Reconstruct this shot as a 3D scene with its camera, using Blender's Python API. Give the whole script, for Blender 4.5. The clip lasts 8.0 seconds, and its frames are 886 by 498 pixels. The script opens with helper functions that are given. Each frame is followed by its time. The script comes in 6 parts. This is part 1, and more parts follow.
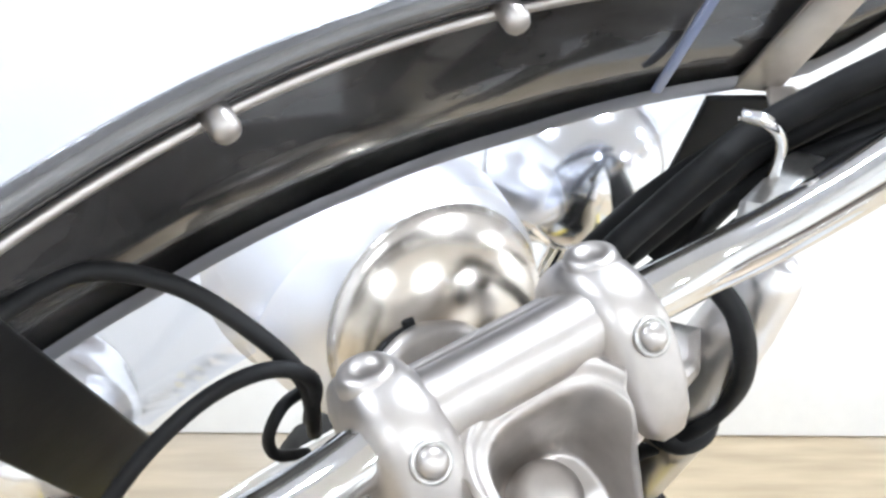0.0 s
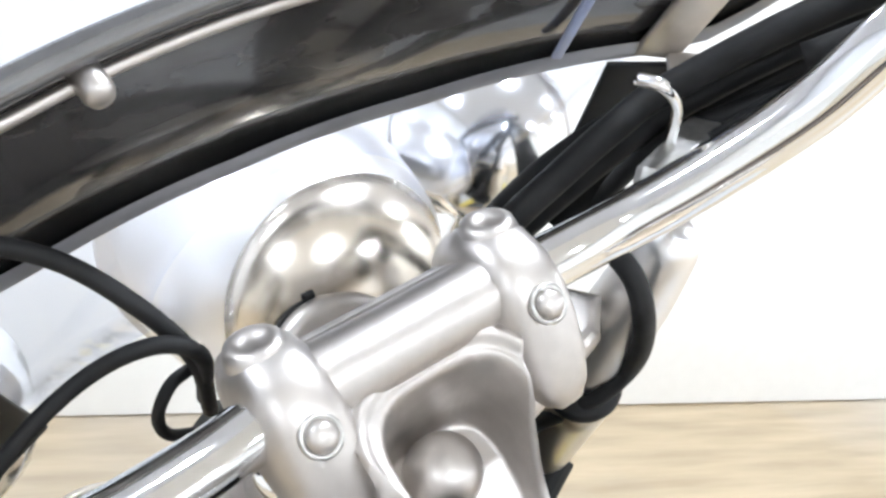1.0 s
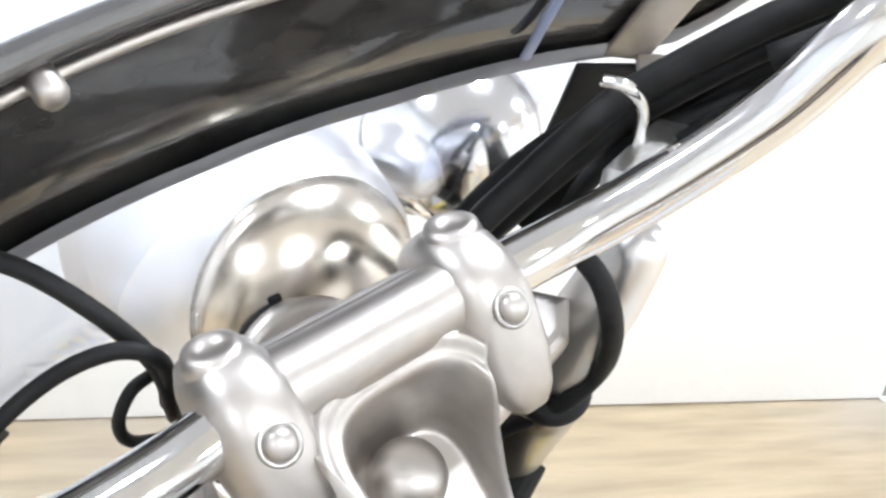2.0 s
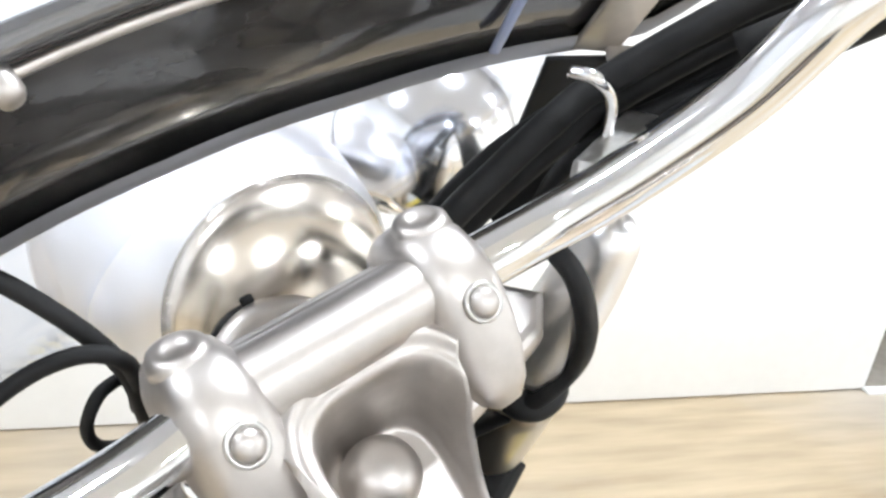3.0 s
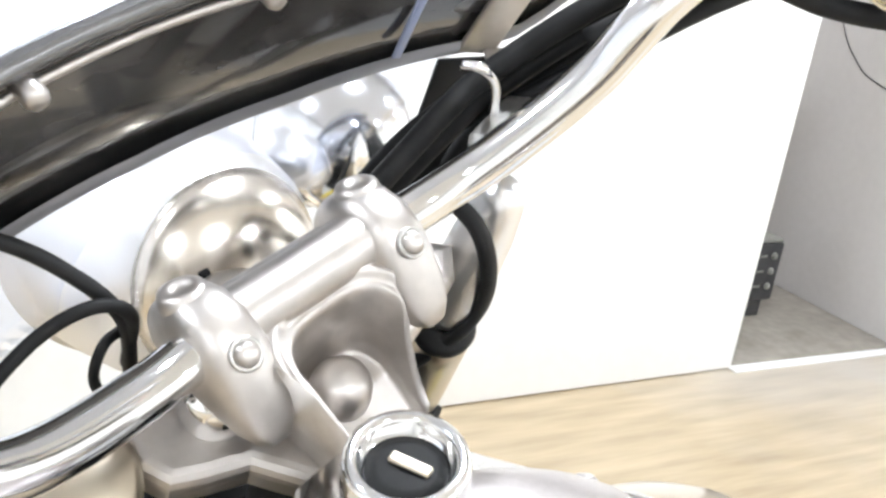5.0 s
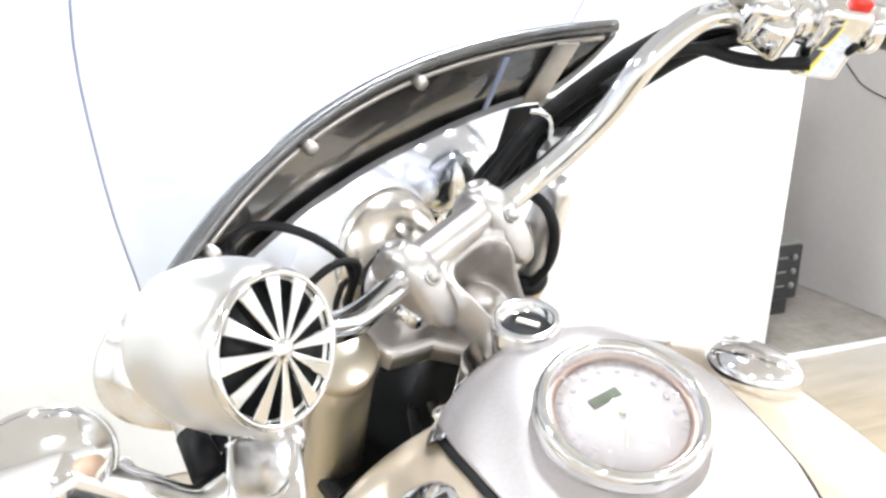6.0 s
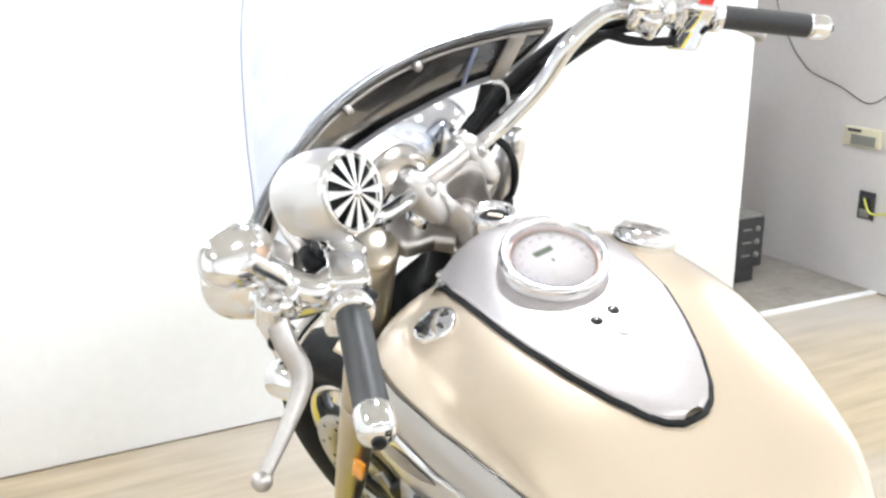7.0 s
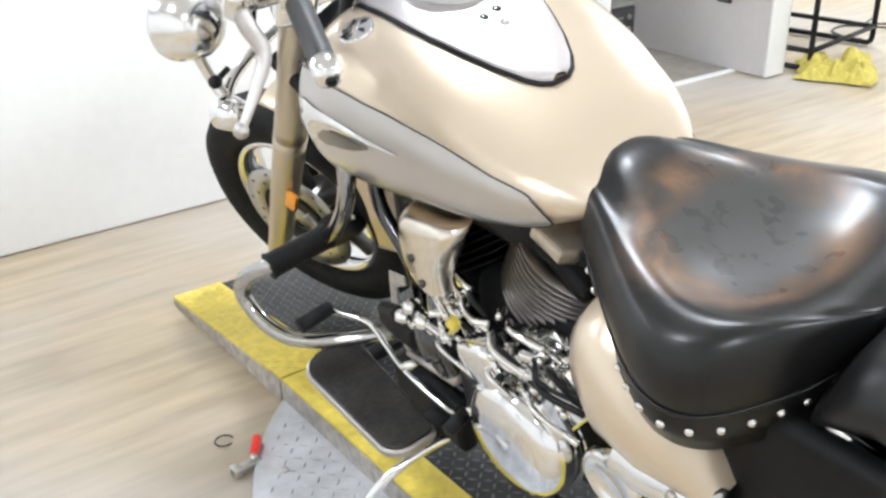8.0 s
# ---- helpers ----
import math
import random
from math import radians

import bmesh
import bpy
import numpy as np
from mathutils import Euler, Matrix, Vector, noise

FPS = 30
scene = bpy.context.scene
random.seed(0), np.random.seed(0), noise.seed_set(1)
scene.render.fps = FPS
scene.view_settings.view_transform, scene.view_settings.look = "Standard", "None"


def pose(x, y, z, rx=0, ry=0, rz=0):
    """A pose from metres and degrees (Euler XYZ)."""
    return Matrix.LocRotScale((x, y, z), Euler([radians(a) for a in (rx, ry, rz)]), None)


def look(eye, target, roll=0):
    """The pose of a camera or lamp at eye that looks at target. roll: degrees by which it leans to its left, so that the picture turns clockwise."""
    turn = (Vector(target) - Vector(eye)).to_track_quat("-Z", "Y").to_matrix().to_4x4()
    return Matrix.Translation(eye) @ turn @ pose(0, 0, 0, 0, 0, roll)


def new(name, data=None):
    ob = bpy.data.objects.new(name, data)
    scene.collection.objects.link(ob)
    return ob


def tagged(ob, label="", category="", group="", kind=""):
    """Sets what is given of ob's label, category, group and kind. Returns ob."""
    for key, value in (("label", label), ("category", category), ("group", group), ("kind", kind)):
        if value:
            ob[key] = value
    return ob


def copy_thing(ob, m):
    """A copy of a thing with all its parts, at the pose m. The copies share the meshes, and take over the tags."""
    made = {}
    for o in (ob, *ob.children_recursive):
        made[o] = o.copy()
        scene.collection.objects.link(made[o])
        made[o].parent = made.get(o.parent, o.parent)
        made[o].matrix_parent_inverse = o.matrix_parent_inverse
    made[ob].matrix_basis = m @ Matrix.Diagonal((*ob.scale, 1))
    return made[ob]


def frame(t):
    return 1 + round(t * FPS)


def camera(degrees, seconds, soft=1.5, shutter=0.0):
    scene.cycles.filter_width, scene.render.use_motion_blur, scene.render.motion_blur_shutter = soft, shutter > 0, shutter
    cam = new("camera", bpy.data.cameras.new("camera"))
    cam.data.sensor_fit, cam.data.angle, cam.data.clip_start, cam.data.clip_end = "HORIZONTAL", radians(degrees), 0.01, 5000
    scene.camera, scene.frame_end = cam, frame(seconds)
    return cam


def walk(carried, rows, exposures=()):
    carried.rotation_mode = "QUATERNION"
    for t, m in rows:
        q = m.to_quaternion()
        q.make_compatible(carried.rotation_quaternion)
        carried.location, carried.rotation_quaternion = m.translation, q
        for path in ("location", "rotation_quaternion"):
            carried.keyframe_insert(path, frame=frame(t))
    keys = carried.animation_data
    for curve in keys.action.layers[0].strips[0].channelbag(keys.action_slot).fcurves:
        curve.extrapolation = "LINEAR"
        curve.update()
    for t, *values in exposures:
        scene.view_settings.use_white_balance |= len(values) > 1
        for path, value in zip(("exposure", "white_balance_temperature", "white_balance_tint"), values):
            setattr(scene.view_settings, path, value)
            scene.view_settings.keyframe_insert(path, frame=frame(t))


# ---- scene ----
cam = camera(49.0, 8.0, soft=2.7)
PATH = [
    (0, (-0.36, -0.133, 1.302), (0.153, 1.651, 0.558), 9.3),
    (0.5, (-0.359, -0.132, 1.299), (0.222, 1.623, 0.537), 9.9),
    (1, (-0.345, -0.128, 1.297), (0.32, 1.597, 0.533), 10.5),
    (1.5, (-0.339, -0.126, 1.3), (0.385, 1.582, 0.552), 11.2),
    (1.7, (-0.338, -0.126, 1.299), (0.357, 1.594, 0.545), 10.9),
    (2.8, (-0.33, -0.125, 1.296), (0.394, 1.58, 0.524), 10.1),
    (3, (-0.329, -0.125, 1.295), (0.399, 1.58, 0.545), 10.0),
    (3.5, (-0.329, -0.125, 1.293), (0.399, 1.572, 0.524), 10.4),
    (4, (-0.328, -0.127, 1.289), (0.396, 1.566, 0.509), 10.1),
    (4.2, (-0.332, -0.131, 1.289), (0.405, 1.561, 0.53), 10.0),
    (5.3, (-0.463, -0.309, 1.308), (0.555, 1.289, 0.669), 7.0),
    (5.5, (-0.519, -0.375, 1.316), (0.506, 1.221, 0.684), 6.1),
    (5.7, (-0.562, -0.421, 1.326), (0.444, 1.19, 0.7), 6.1),
    (6, (-0.622, -0.527, 1.355), (0.276, 1.163, 0.774), 2.8),
    (6.2, (-0.668, -0.622, 1.37), (0.234, 1.093, 0.874), 2.3),
    (6.5, (-0.736, -0.772, 1.393), (0.089, 0.979, 0.889), 2.4),
    (6.7, (-0.76, -0.837, 1.396), (0.083, 0.897, 0.866), 1.1),
    (7, (-0.825, -0.919, 1.369), (0.079, 0.777, 0.815), -0.0),
    (7.2, (-0.89, -0.977, 1.356), (0.076, 0.663, 0.74), -1.2),
    (7.5, (-0.98, -1.066, 1.335), (0.013, 0.498, 0.581), -0.6),
    (7.8, (-1.025, -1.139, 1.315), (-0.022, 0.378, 0.484), -0.6),
    (8, (-1.037, -1.198, 1.299), (-0.01, 0.282, 0.43), -1.4),
]
walk(cam, [(t, look(eye, target, roll)) for t, eye, target, roll in PATH],
     exposures=[(0, -0.42, 6050, 10), (1.5, -0.41, 6200, 10), (4.2, -0.37, 6350, 10), (5.5, -0.32, 6350, 10), (6.5, -0.40, 6350, 10), (8, -0.6, 6200, 10)])

# ---- world and light ----
world = bpy.data.worlds.new("world")
scene.world = world
world.use_nodes = True
wn = world.node_tree.nodes
sky = wn.new("ShaderNodeTexSky")
sky.sky_type, sky.sun_disc = "NISHITA", False
sky.sun_elevation, sky.sun_rotation = radians(35), radians(200)
world.node_tree.links.new(sky.outputs[0], wn["Background"].inputs[0])
wn["Background"].inputs[1].default_value = 0.1
LAMP = 58.0      # watts of each ceiling panel


# ---- materials ----
def material(name, color, rough=0.5, metal=0.0, grain=0.0, scale=40.0, bump=0.0, coat=0.0, stain=0.0, stain_scale=4.0, rvar=0.0, stretch=(1, 1, 1)):
    m = bpy.data.materials.new(name)
    m.use_nodes = True
    n, l = m.node_tree.nodes, m.node_tree.links
    b = n["Principled BSDF"]
    b.inputs["Base Color"].default_value = (*color, 1)
    b.inputs["Roughness"].default_value = rough
    b.inputs["Metallic"].default_value = metal
    b.inputs["Coat Weight"].default_value = coat
    b.inputs["Coat Roughness"].default_value = 0.06
    co = n.new("ShaderNodeTexCoord")
    mp = n.new("ShaderNodeMapping")
    mp.inputs["Scale"].default_value = stretch
    l.new(co.outputs["Object"], mp.inputs[0])
    fine = n.new("ShaderNodeTexNoise")
    fine.inputs["Scale"].default_value, fine.inputs["Detail"].default_value = scale, 6
    l.new(mp.outputs[0], fine.inputs[0])
    big = n.new("ShaderNodeTexNoise")
    big.inputs["Scale"].default_value, big.inputs["Detail"].default_value = stain_scale, 4
    l.new(co.outputs["Object"], big.inputs[0])
    if grain or stain:
        mixes = []
        for tex, amount in ((fine, grain), (big, stain)):
            mr = n.new("ShaderNodeMapRange")
            mr.inputs[1].default_value, mr.inputs[2].default_value = 0.3, 0.7
            mr.inputs[3].default_value, mr.inputs[4].default_value = 1 - amount, 1 + amount
            l.new(tex.outputs[0], mr.inputs[0])
            mixes.append(mr)
        mul = n.new("ShaderNodeMath")
        mul.operation = "MULTIPLY"
        l.new(mixes[0].outputs[0], mul.inputs[0])
        l.new(mixes[1].outputs[0], mul.inputs[1])
        vm = n.new("ShaderNodeVectorMath")
        vm.operation = "SCALE"
        vm.inputs[0].default_value = color
        l.new(mul.outputs[0], vm.inputs["Scale"])
        l.new(vm.outputs[0], b.inputs["Base Color"])
    if rvar:
        rr = n.new("ShaderNodeMapRange")
        rr.inputs[1].default_value, rr.inputs[2].default_value = 0.3, 0.7
        rr.inputs[3].default_value, rr.inputs[4].default_value = max(0.0, rough - rvar), rough + rvar
        l.new(big.outputs[0], rr.inputs[0])
        l.new(rr.outputs[0], b.inputs["Roughness"])
    if bump:
        bp = n.new("ShaderNodeBump")
        bp.inputs["Strength"].default_value, bp.inputs["Distance"].default_value = bump, 0.002
        l.new(fine.outputs[0], bp.inputs["Height"])
        l.new(bp.outputs[0], b.inputs["Normal"])
    return m


def glass(name, color, rough=0.0, ior=1.45):
    m = material(name, color, rough)
    b = m.node_tree.nodes["Principled BSDF"]
    b.inputs["Transmission Weight"].default_value = 1.0
    b.inputs["IOR"].default_value = ior
    return m


def thin_sheet(name, tint):
    """Clear plastic sheet: see-through, with gloss that grows at a glancing view."""
    m = bpy.data.materials.new(name)
    m.use_nodes = True
    n, l = m.node_tree.nodes, m.node_tree.links
    n.remove(n["Principled BSDF"])
    clear, gloss, mix, fr = n.new("ShaderNodeBsdfTransparent"), n.new("ShaderNodeBsdfGlossy"), n.new("ShaderNodeMixShader"), n.new("ShaderNodeLayerWeight")
    power, share = n.new("ShaderNodeMath"), n.new("ShaderNodeMath")
    power.operation, share.operation = "POWER", "MULTIPLY_ADD"
    power.inputs[1].default_value, share.inputs[1].default_value, share.inputs[2].default_value = 4.0, 0.35, 0.025
    clear.inputs[0].default_value = (*tint, 1)
    gloss.inputs["Roughness"].default_value = 0.03
    l.new(fr.outputs["Facing"], power.inputs[0])
    l.new(power.outputs[0], share.inputs[0])
    l.new(share.outputs[0], mix.inputs[0])
    l.new(clear.outputs[0], mix.inputs[1])
    l.new(gloss.outputs[0], mix.inputs[2])
    l.new(mix.outputs[0], n["Material Output"].inputs["Surface"])
    return m


def lamp_glow(name, color, strength):
    m = material(name, (0.8, 0.8, 0.8))
    b = m.node_tree.nodes["Principled BSDF"]
    b.inputs["Emission Color"].default_value = (*color, 1)
    b.inputs["Emission Strength"].default_value = strength
    return m


CHROME = material("chrome", (0.84, 0.84, 0.845), 0.075, 1.0, rvar=0.03, stain_scale=9)
SATIN = material("satin_alloy", (0.52, 0.49, 0.465), 0.42, 1.0, grain=0.05, scale=120, rvar=0.06)
PALE_CHROME = material("polished_pale_chrome", (0.88, 0.875, 0.87), 0.15, 1.0, rvar=0.04, stain_scale=9)
PEARL = material("pearl_chrome", (0.74, 0.73, 0.72), 0.3, 0.95, rvar=0.04, stain_scale=9)
# blotches in the band's tone paint in its mottled reflections
BAND = material("smoked_band", (0.05, 0.047, 0.046), 0.18, 0.0, grain=0.45, scale=14, bump=0.5, coat=1.0, stain=0.5, stain_scale=9, rvar=0.1, stretch=(1, 1, 2.5))
BAND_RIM = material("gunmetal_rim", (0.20, 0.20, 0.205), 0.24, 0.8, grain=0.1, scale=40, rvar=0.06)
NACELLE = material("hazy_chrome", (0.90, 0.895, 0.905), 0.36, 1.0, rvar=0.05, stain_scale=9)
HORN_STEEL = material("polished_warm_steel", (0.80, 0.74, 0.66), 0.24, 1.0, grain=0.06, scale=60, rvar=0.06)
# gold tint puts the mirrored tank and floor into the fork's colour
FORK_CHROME = material("fork_chrome", (0.60, 0.54, 0.44), 0.33, 1.0, rvar=0.05, stain_scale=9)
DULL_BLACK = material("dull_black", (0.005, 0.005, 0.0052), 0.6, 0.0, grain=0.2, scale=60, bump=0.1)
DULL_BLACK.node_tree.nodes["Principled BSDF"].inputs["Specular IOR Level"].default_value = 0.22
TRIM_GREY = material("grey_trim", (0.26, 0.26, 0.28), 0.3, 0.3, grain=0.05, scale=90)
ALLOY = material("cast_alloy", (0.55, 0.54, 0.52), 0.38, 1.0, grain=0.12, scale=200, bump=0.15, rvar=0.08)
GOLD = material("champagne_gold_paint", (0.66, 0.553, 0.42), 0.30, 0.55, grain=0.03, scale=900, coat=1.0)
SILVER = material("silver_paint", (0.48, 0.455, 0.43), 0.30, 0.6, grain=0.04, scale=900, coat=1.0)
BLACK_PAINT = material("black_paint", (0.012, 0.012, 0.013), 0.2, 0.0, coat=1.0, rvar=0.06)
BLACK_METAL = material("black_metal", (0.012, 0.012, 0.0125), 0.42, 0.2, grain=0.2, scale=60, bump=0.1)
RUBBER = material("black_rubber", (0.013, 0.013, 0.0135), 0.6, 0.0, grain=0.25, scale=80, bump=0.2)
GRIP_RUBBER = material("grip_rubber", (0.035, 0.035, 0.036), 0.5, 0.0, grain=0.15, scale=150, bump=0.1)
LEATHER = material("black_leather", (0.0055, 0.0052, 0.0052), 0.40, 0.0, grain=0.3, scale=170, bump=0.12, rvar=0.08, stain=0.25, stain_scale=12)
b = LEATHER.node_tree.nodes["Principled BSDF"]
b.inputs["Coat Weight"].default_value, b.inputs["Coat Roughness"].default_value = 0.35, 0.28
b.inputs["Specular IOR Level"].default_value, b.inputs["Coat IOR"].default_value = 0.2, 1.6


def seat_wear_and_sheen():
    """Brown rubbed patches on the inner edge of the seat's dish, scuffs and a painted sheen inside it."""
    n, l = LEATHER.node_tree.nodes, LEATHER.node_tree.links
    co = n["Texture Coordinate"].outputs["Object"]

    def node(kind, *values, op=None):
        q = n.new(kind)
        if op:
            q.operation = op
        for k, v in enumerate(values):
            if isinstance(v, bpy.types.NodeSocket):
                l.new(v, q.inputs[k])
            elif v is not None:
                q.inputs[k].default_value = v
        return q.outputs[0]

    def ramp(value, *ends):
        return node("ShaderNodeMapRange", value, *ends)

    rub = n.new("ShaderNodeTexNoise")
    rub.inputs["Scale"].default_value, rub.inputs["Detail"].default_value, rub.inputs["Distortion"].default_value = 14.0, 8, 0.8
    l.new(co, rub.inputs[0])
    at = node("ShaderNodeVectorMath", co, (0.0, 0.545, -0.78), op="ADD")
    at = node("ShaderNodeVectorMath", at, (1 / 0.165, 1 / 0.135, 0.0), op="MULTIPLY")
    far = n.new("ShaderNodeVectorMath")
    far.operation = "LENGTH"
    l.new(at, far.inputs[0])
    far = node("ShaderNodeMath", far.outputs["Value"], node("ShaderNodeMath", rub.outputs[0], 0.5, op="MULTIPLY"), op="ADD")
    ring = node("ShaderNodeMath", ramp(far, 0.80, 1.05, 0.0, 1.0), ramp(far, 1.10, 1.30, 1.0, 0.0), op="MULTIPLY")
    patch = node("ShaderNodeMath", ring, ramp(rub.outputs[0], 0.40, 0.62, 0.15, 1.0), op="MULTIPLY")
    mix = n.new("ShaderNodeMixRGB")
    mix.inputs[2].default_value = (0.17, 0.095, 0.05, 1)
    l.new(patch, mix.inputs[0])
    l.new(b.inputs["Base Color"].links[0].from_socket, mix.inputs[1])
    l.new(mix.outputs[0], b.inputs["Base Color"])
    # greyer dish: sheen put into the colour with faint scuffs; coat unevenly shiny
    streak = n.new("ShaderNodeTexNoise")
    streak.inputs["Scale"].default_value, streak.inputs["Detail"].default_value = 1.0, 8
    l.new(node("ShaderNodeVectorMath", co, (34.0, 26.0, 26.0), op="MULTIPLY"), streak.inputs[0])
    dish = ramp(far, 0.75, 1.25, 1.0, 0.0)
    scuff_sheen = n.new("ShaderNodeMixRGB")
    scuff_sheen.inputs[2].default_value = (0.06, 0.058, 0.056, 1)
    l.new(node("ShaderNodeMath", dish, ramp(streak.outputs[0], 0.3, 0.7, 0.5, 0.66), op="MULTIPLY"), scuff_sheen.inputs[0])
    l.new(mix.inputs[1].links[0].from_socket, scuff_sheen.inputs[1])
    l.new(scuff_sheen.outputs[0], mix.inputs[1])
    l.new(node("ShaderNodeMath", node("ShaderNodeMath", dish, ramp(streak.outputs[0], 0.3, 0.7, -0.03, 0.05), op="MULTIPLY"), 0.28, op="ADD"), b.inputs["Coat Roughness"])
    l.new(node("ShaderNodeMath", node("ShaderNodeMath", dish, 0.65, op="MULTIPLY"), 0.35, op="ADD"), b.inputs["Coat Weight"])


seat_wear_and_sheen()
DARK_ALLOY = material("dark_cast_alloy", (0.12, 0.12, 0.12), 0.4, 1.0, grain=0.12, scale=200, bump=0.15)
BROWN_FIN = material("polished_fin", (0.17, 0.155, 0.142), 0.34, 1.0, grain=0.1, scale=60)
TYRE = material("tyre_rubber", (0.011, 0.011, 0.011), 0.75, 0.0, grain=0.3, scale=50, bump=0.3)
DIAL = material("dial_face", (0.62, 0.54, 0.46), 0.5, 0.0, grain=0.03, scale=90)
DIAL_INK = material("dial_ink", (0.42, 0.37, 0.34), 0.5)
LCD = material("lcd", (0.13, 0.14, 0.08), 0.7, 0.0, grain=0.05)
RED = material("red_plastic", (0.75, 0.035, 0.02), 0.35)
AMBER = material("amber_lens", (0.88, 0.33, 0.015), 0.2, 0.0, coat=0.6)
AMBER_TINT = material("dull_copper", (0.60, 0.43, 0.32), 0.4, 0.5)
LENS = glass("clear_lens", (0.98, 0.98, 0.98), 0.0)
SCREEN = thin_sheet("acrylic", (0.93, 0.95, 1.0))
EDGE = material("acrylic_edge", (0.30, 0.34, 0.50), 0.15, 0.0, coat=0.5)
WHITE_WALL = material("white_paint", (0.82, 0.82, 0.81), 0.55, 0.0, grain=0.015, scale=30, bump=0.06, stain=0.02, stain_scale=1.5)
GREY_WALL = material("grey_wall_paint", (0.63, 0.605, 0.60), 0.6, 0.0, grain=0.02, scale=30, bump=0.06, stain=0.04, stain_scale=1.5)
CEIL = material("ceiling_paint", (0.76, 0.755, 0.75), 0.8, 0.0, grain=0.03, scale=20)
YELLOW = material("yellow_paint", (0.72, 0.57, 0.10), 0.5, 0.0, grain=0.12, scale=50, bump=0.15, stain=0.18, stain_scale=10)
WORN_LUG = material("worn_tread", (0.15, 0.15, 0.155), 0.4, 0.5, grain=0.3, scale=60)
PLATE_BLACK = material("black_checker_plate", (0.045, 0.046, 0.048), 0.42, 0.4, grain=0.3, scale=30, bump=0.2, stain=0.3, stain_scale=7, rvar=0.1)
PLATE_GREY = material("grey_checker_plate", (0.50, 0.51, 0.53), 0.42, 0.3, grain=0.15, scale=25, bump=0.15, stain=0.2, stain_scale=6, rvar=0.1)
STEEL_SIDE = material("scuffed_steel", (0.42, 0.39, 0.36), 0.55, 0.3, grain=0.3, scale=40, bump=0.2, stain=0.25)
CREAM = material("cream_plastic", (0.62, 0.58, 0.42), 0.4)
GREY_PLASTIC = material("grey_plastic", (0.22, 0.22, 0.2), 0.45)
DARK_PLASTIC = material("dark_plastic", (0.03, 0.03, 0.033), 0.4, grain=0.2, scale=30)
YELLOW_CABLE = material("yellow_cable", (0.62, 0.6, 0.12), 0.45)
CLOTH = material("yellow_cloth", (0.50, 0.42, 0.09), 0.8, 0.0, grain=0.15, scale=60, bump=0.3, stain=0.15, stain_scale=9)
CONSOLE = material("mauve_grey_satin", (0.55, 0.515, 0.51), 0.40, 0.85, grain=0.04, scale=300, rvar=0.05, coat=0.4)
BEIGE = material("beige_satin_alloy", (0.62, 0.56, 0.47), 0.36, 0.8, grain=0.06, scale=150)
DARK_FLOOR = material("grey_brown_floor", (0.26, 0.235, 0.205), 0.6, 0.0, grain=0.12, scale=25, bump=0.1, stain=0.15, stain_scale=5)
MAT = material("floorboard_rubber", (0.030, 0.027, 0.025), 0.42, 0.0, grain=0.3, scale=120, bump=0.25, stain=0.3, stain_scale=14)
GLOW = lamp_glow("lamp_panel", (0.98, 0.99, 1.0), 58.0)


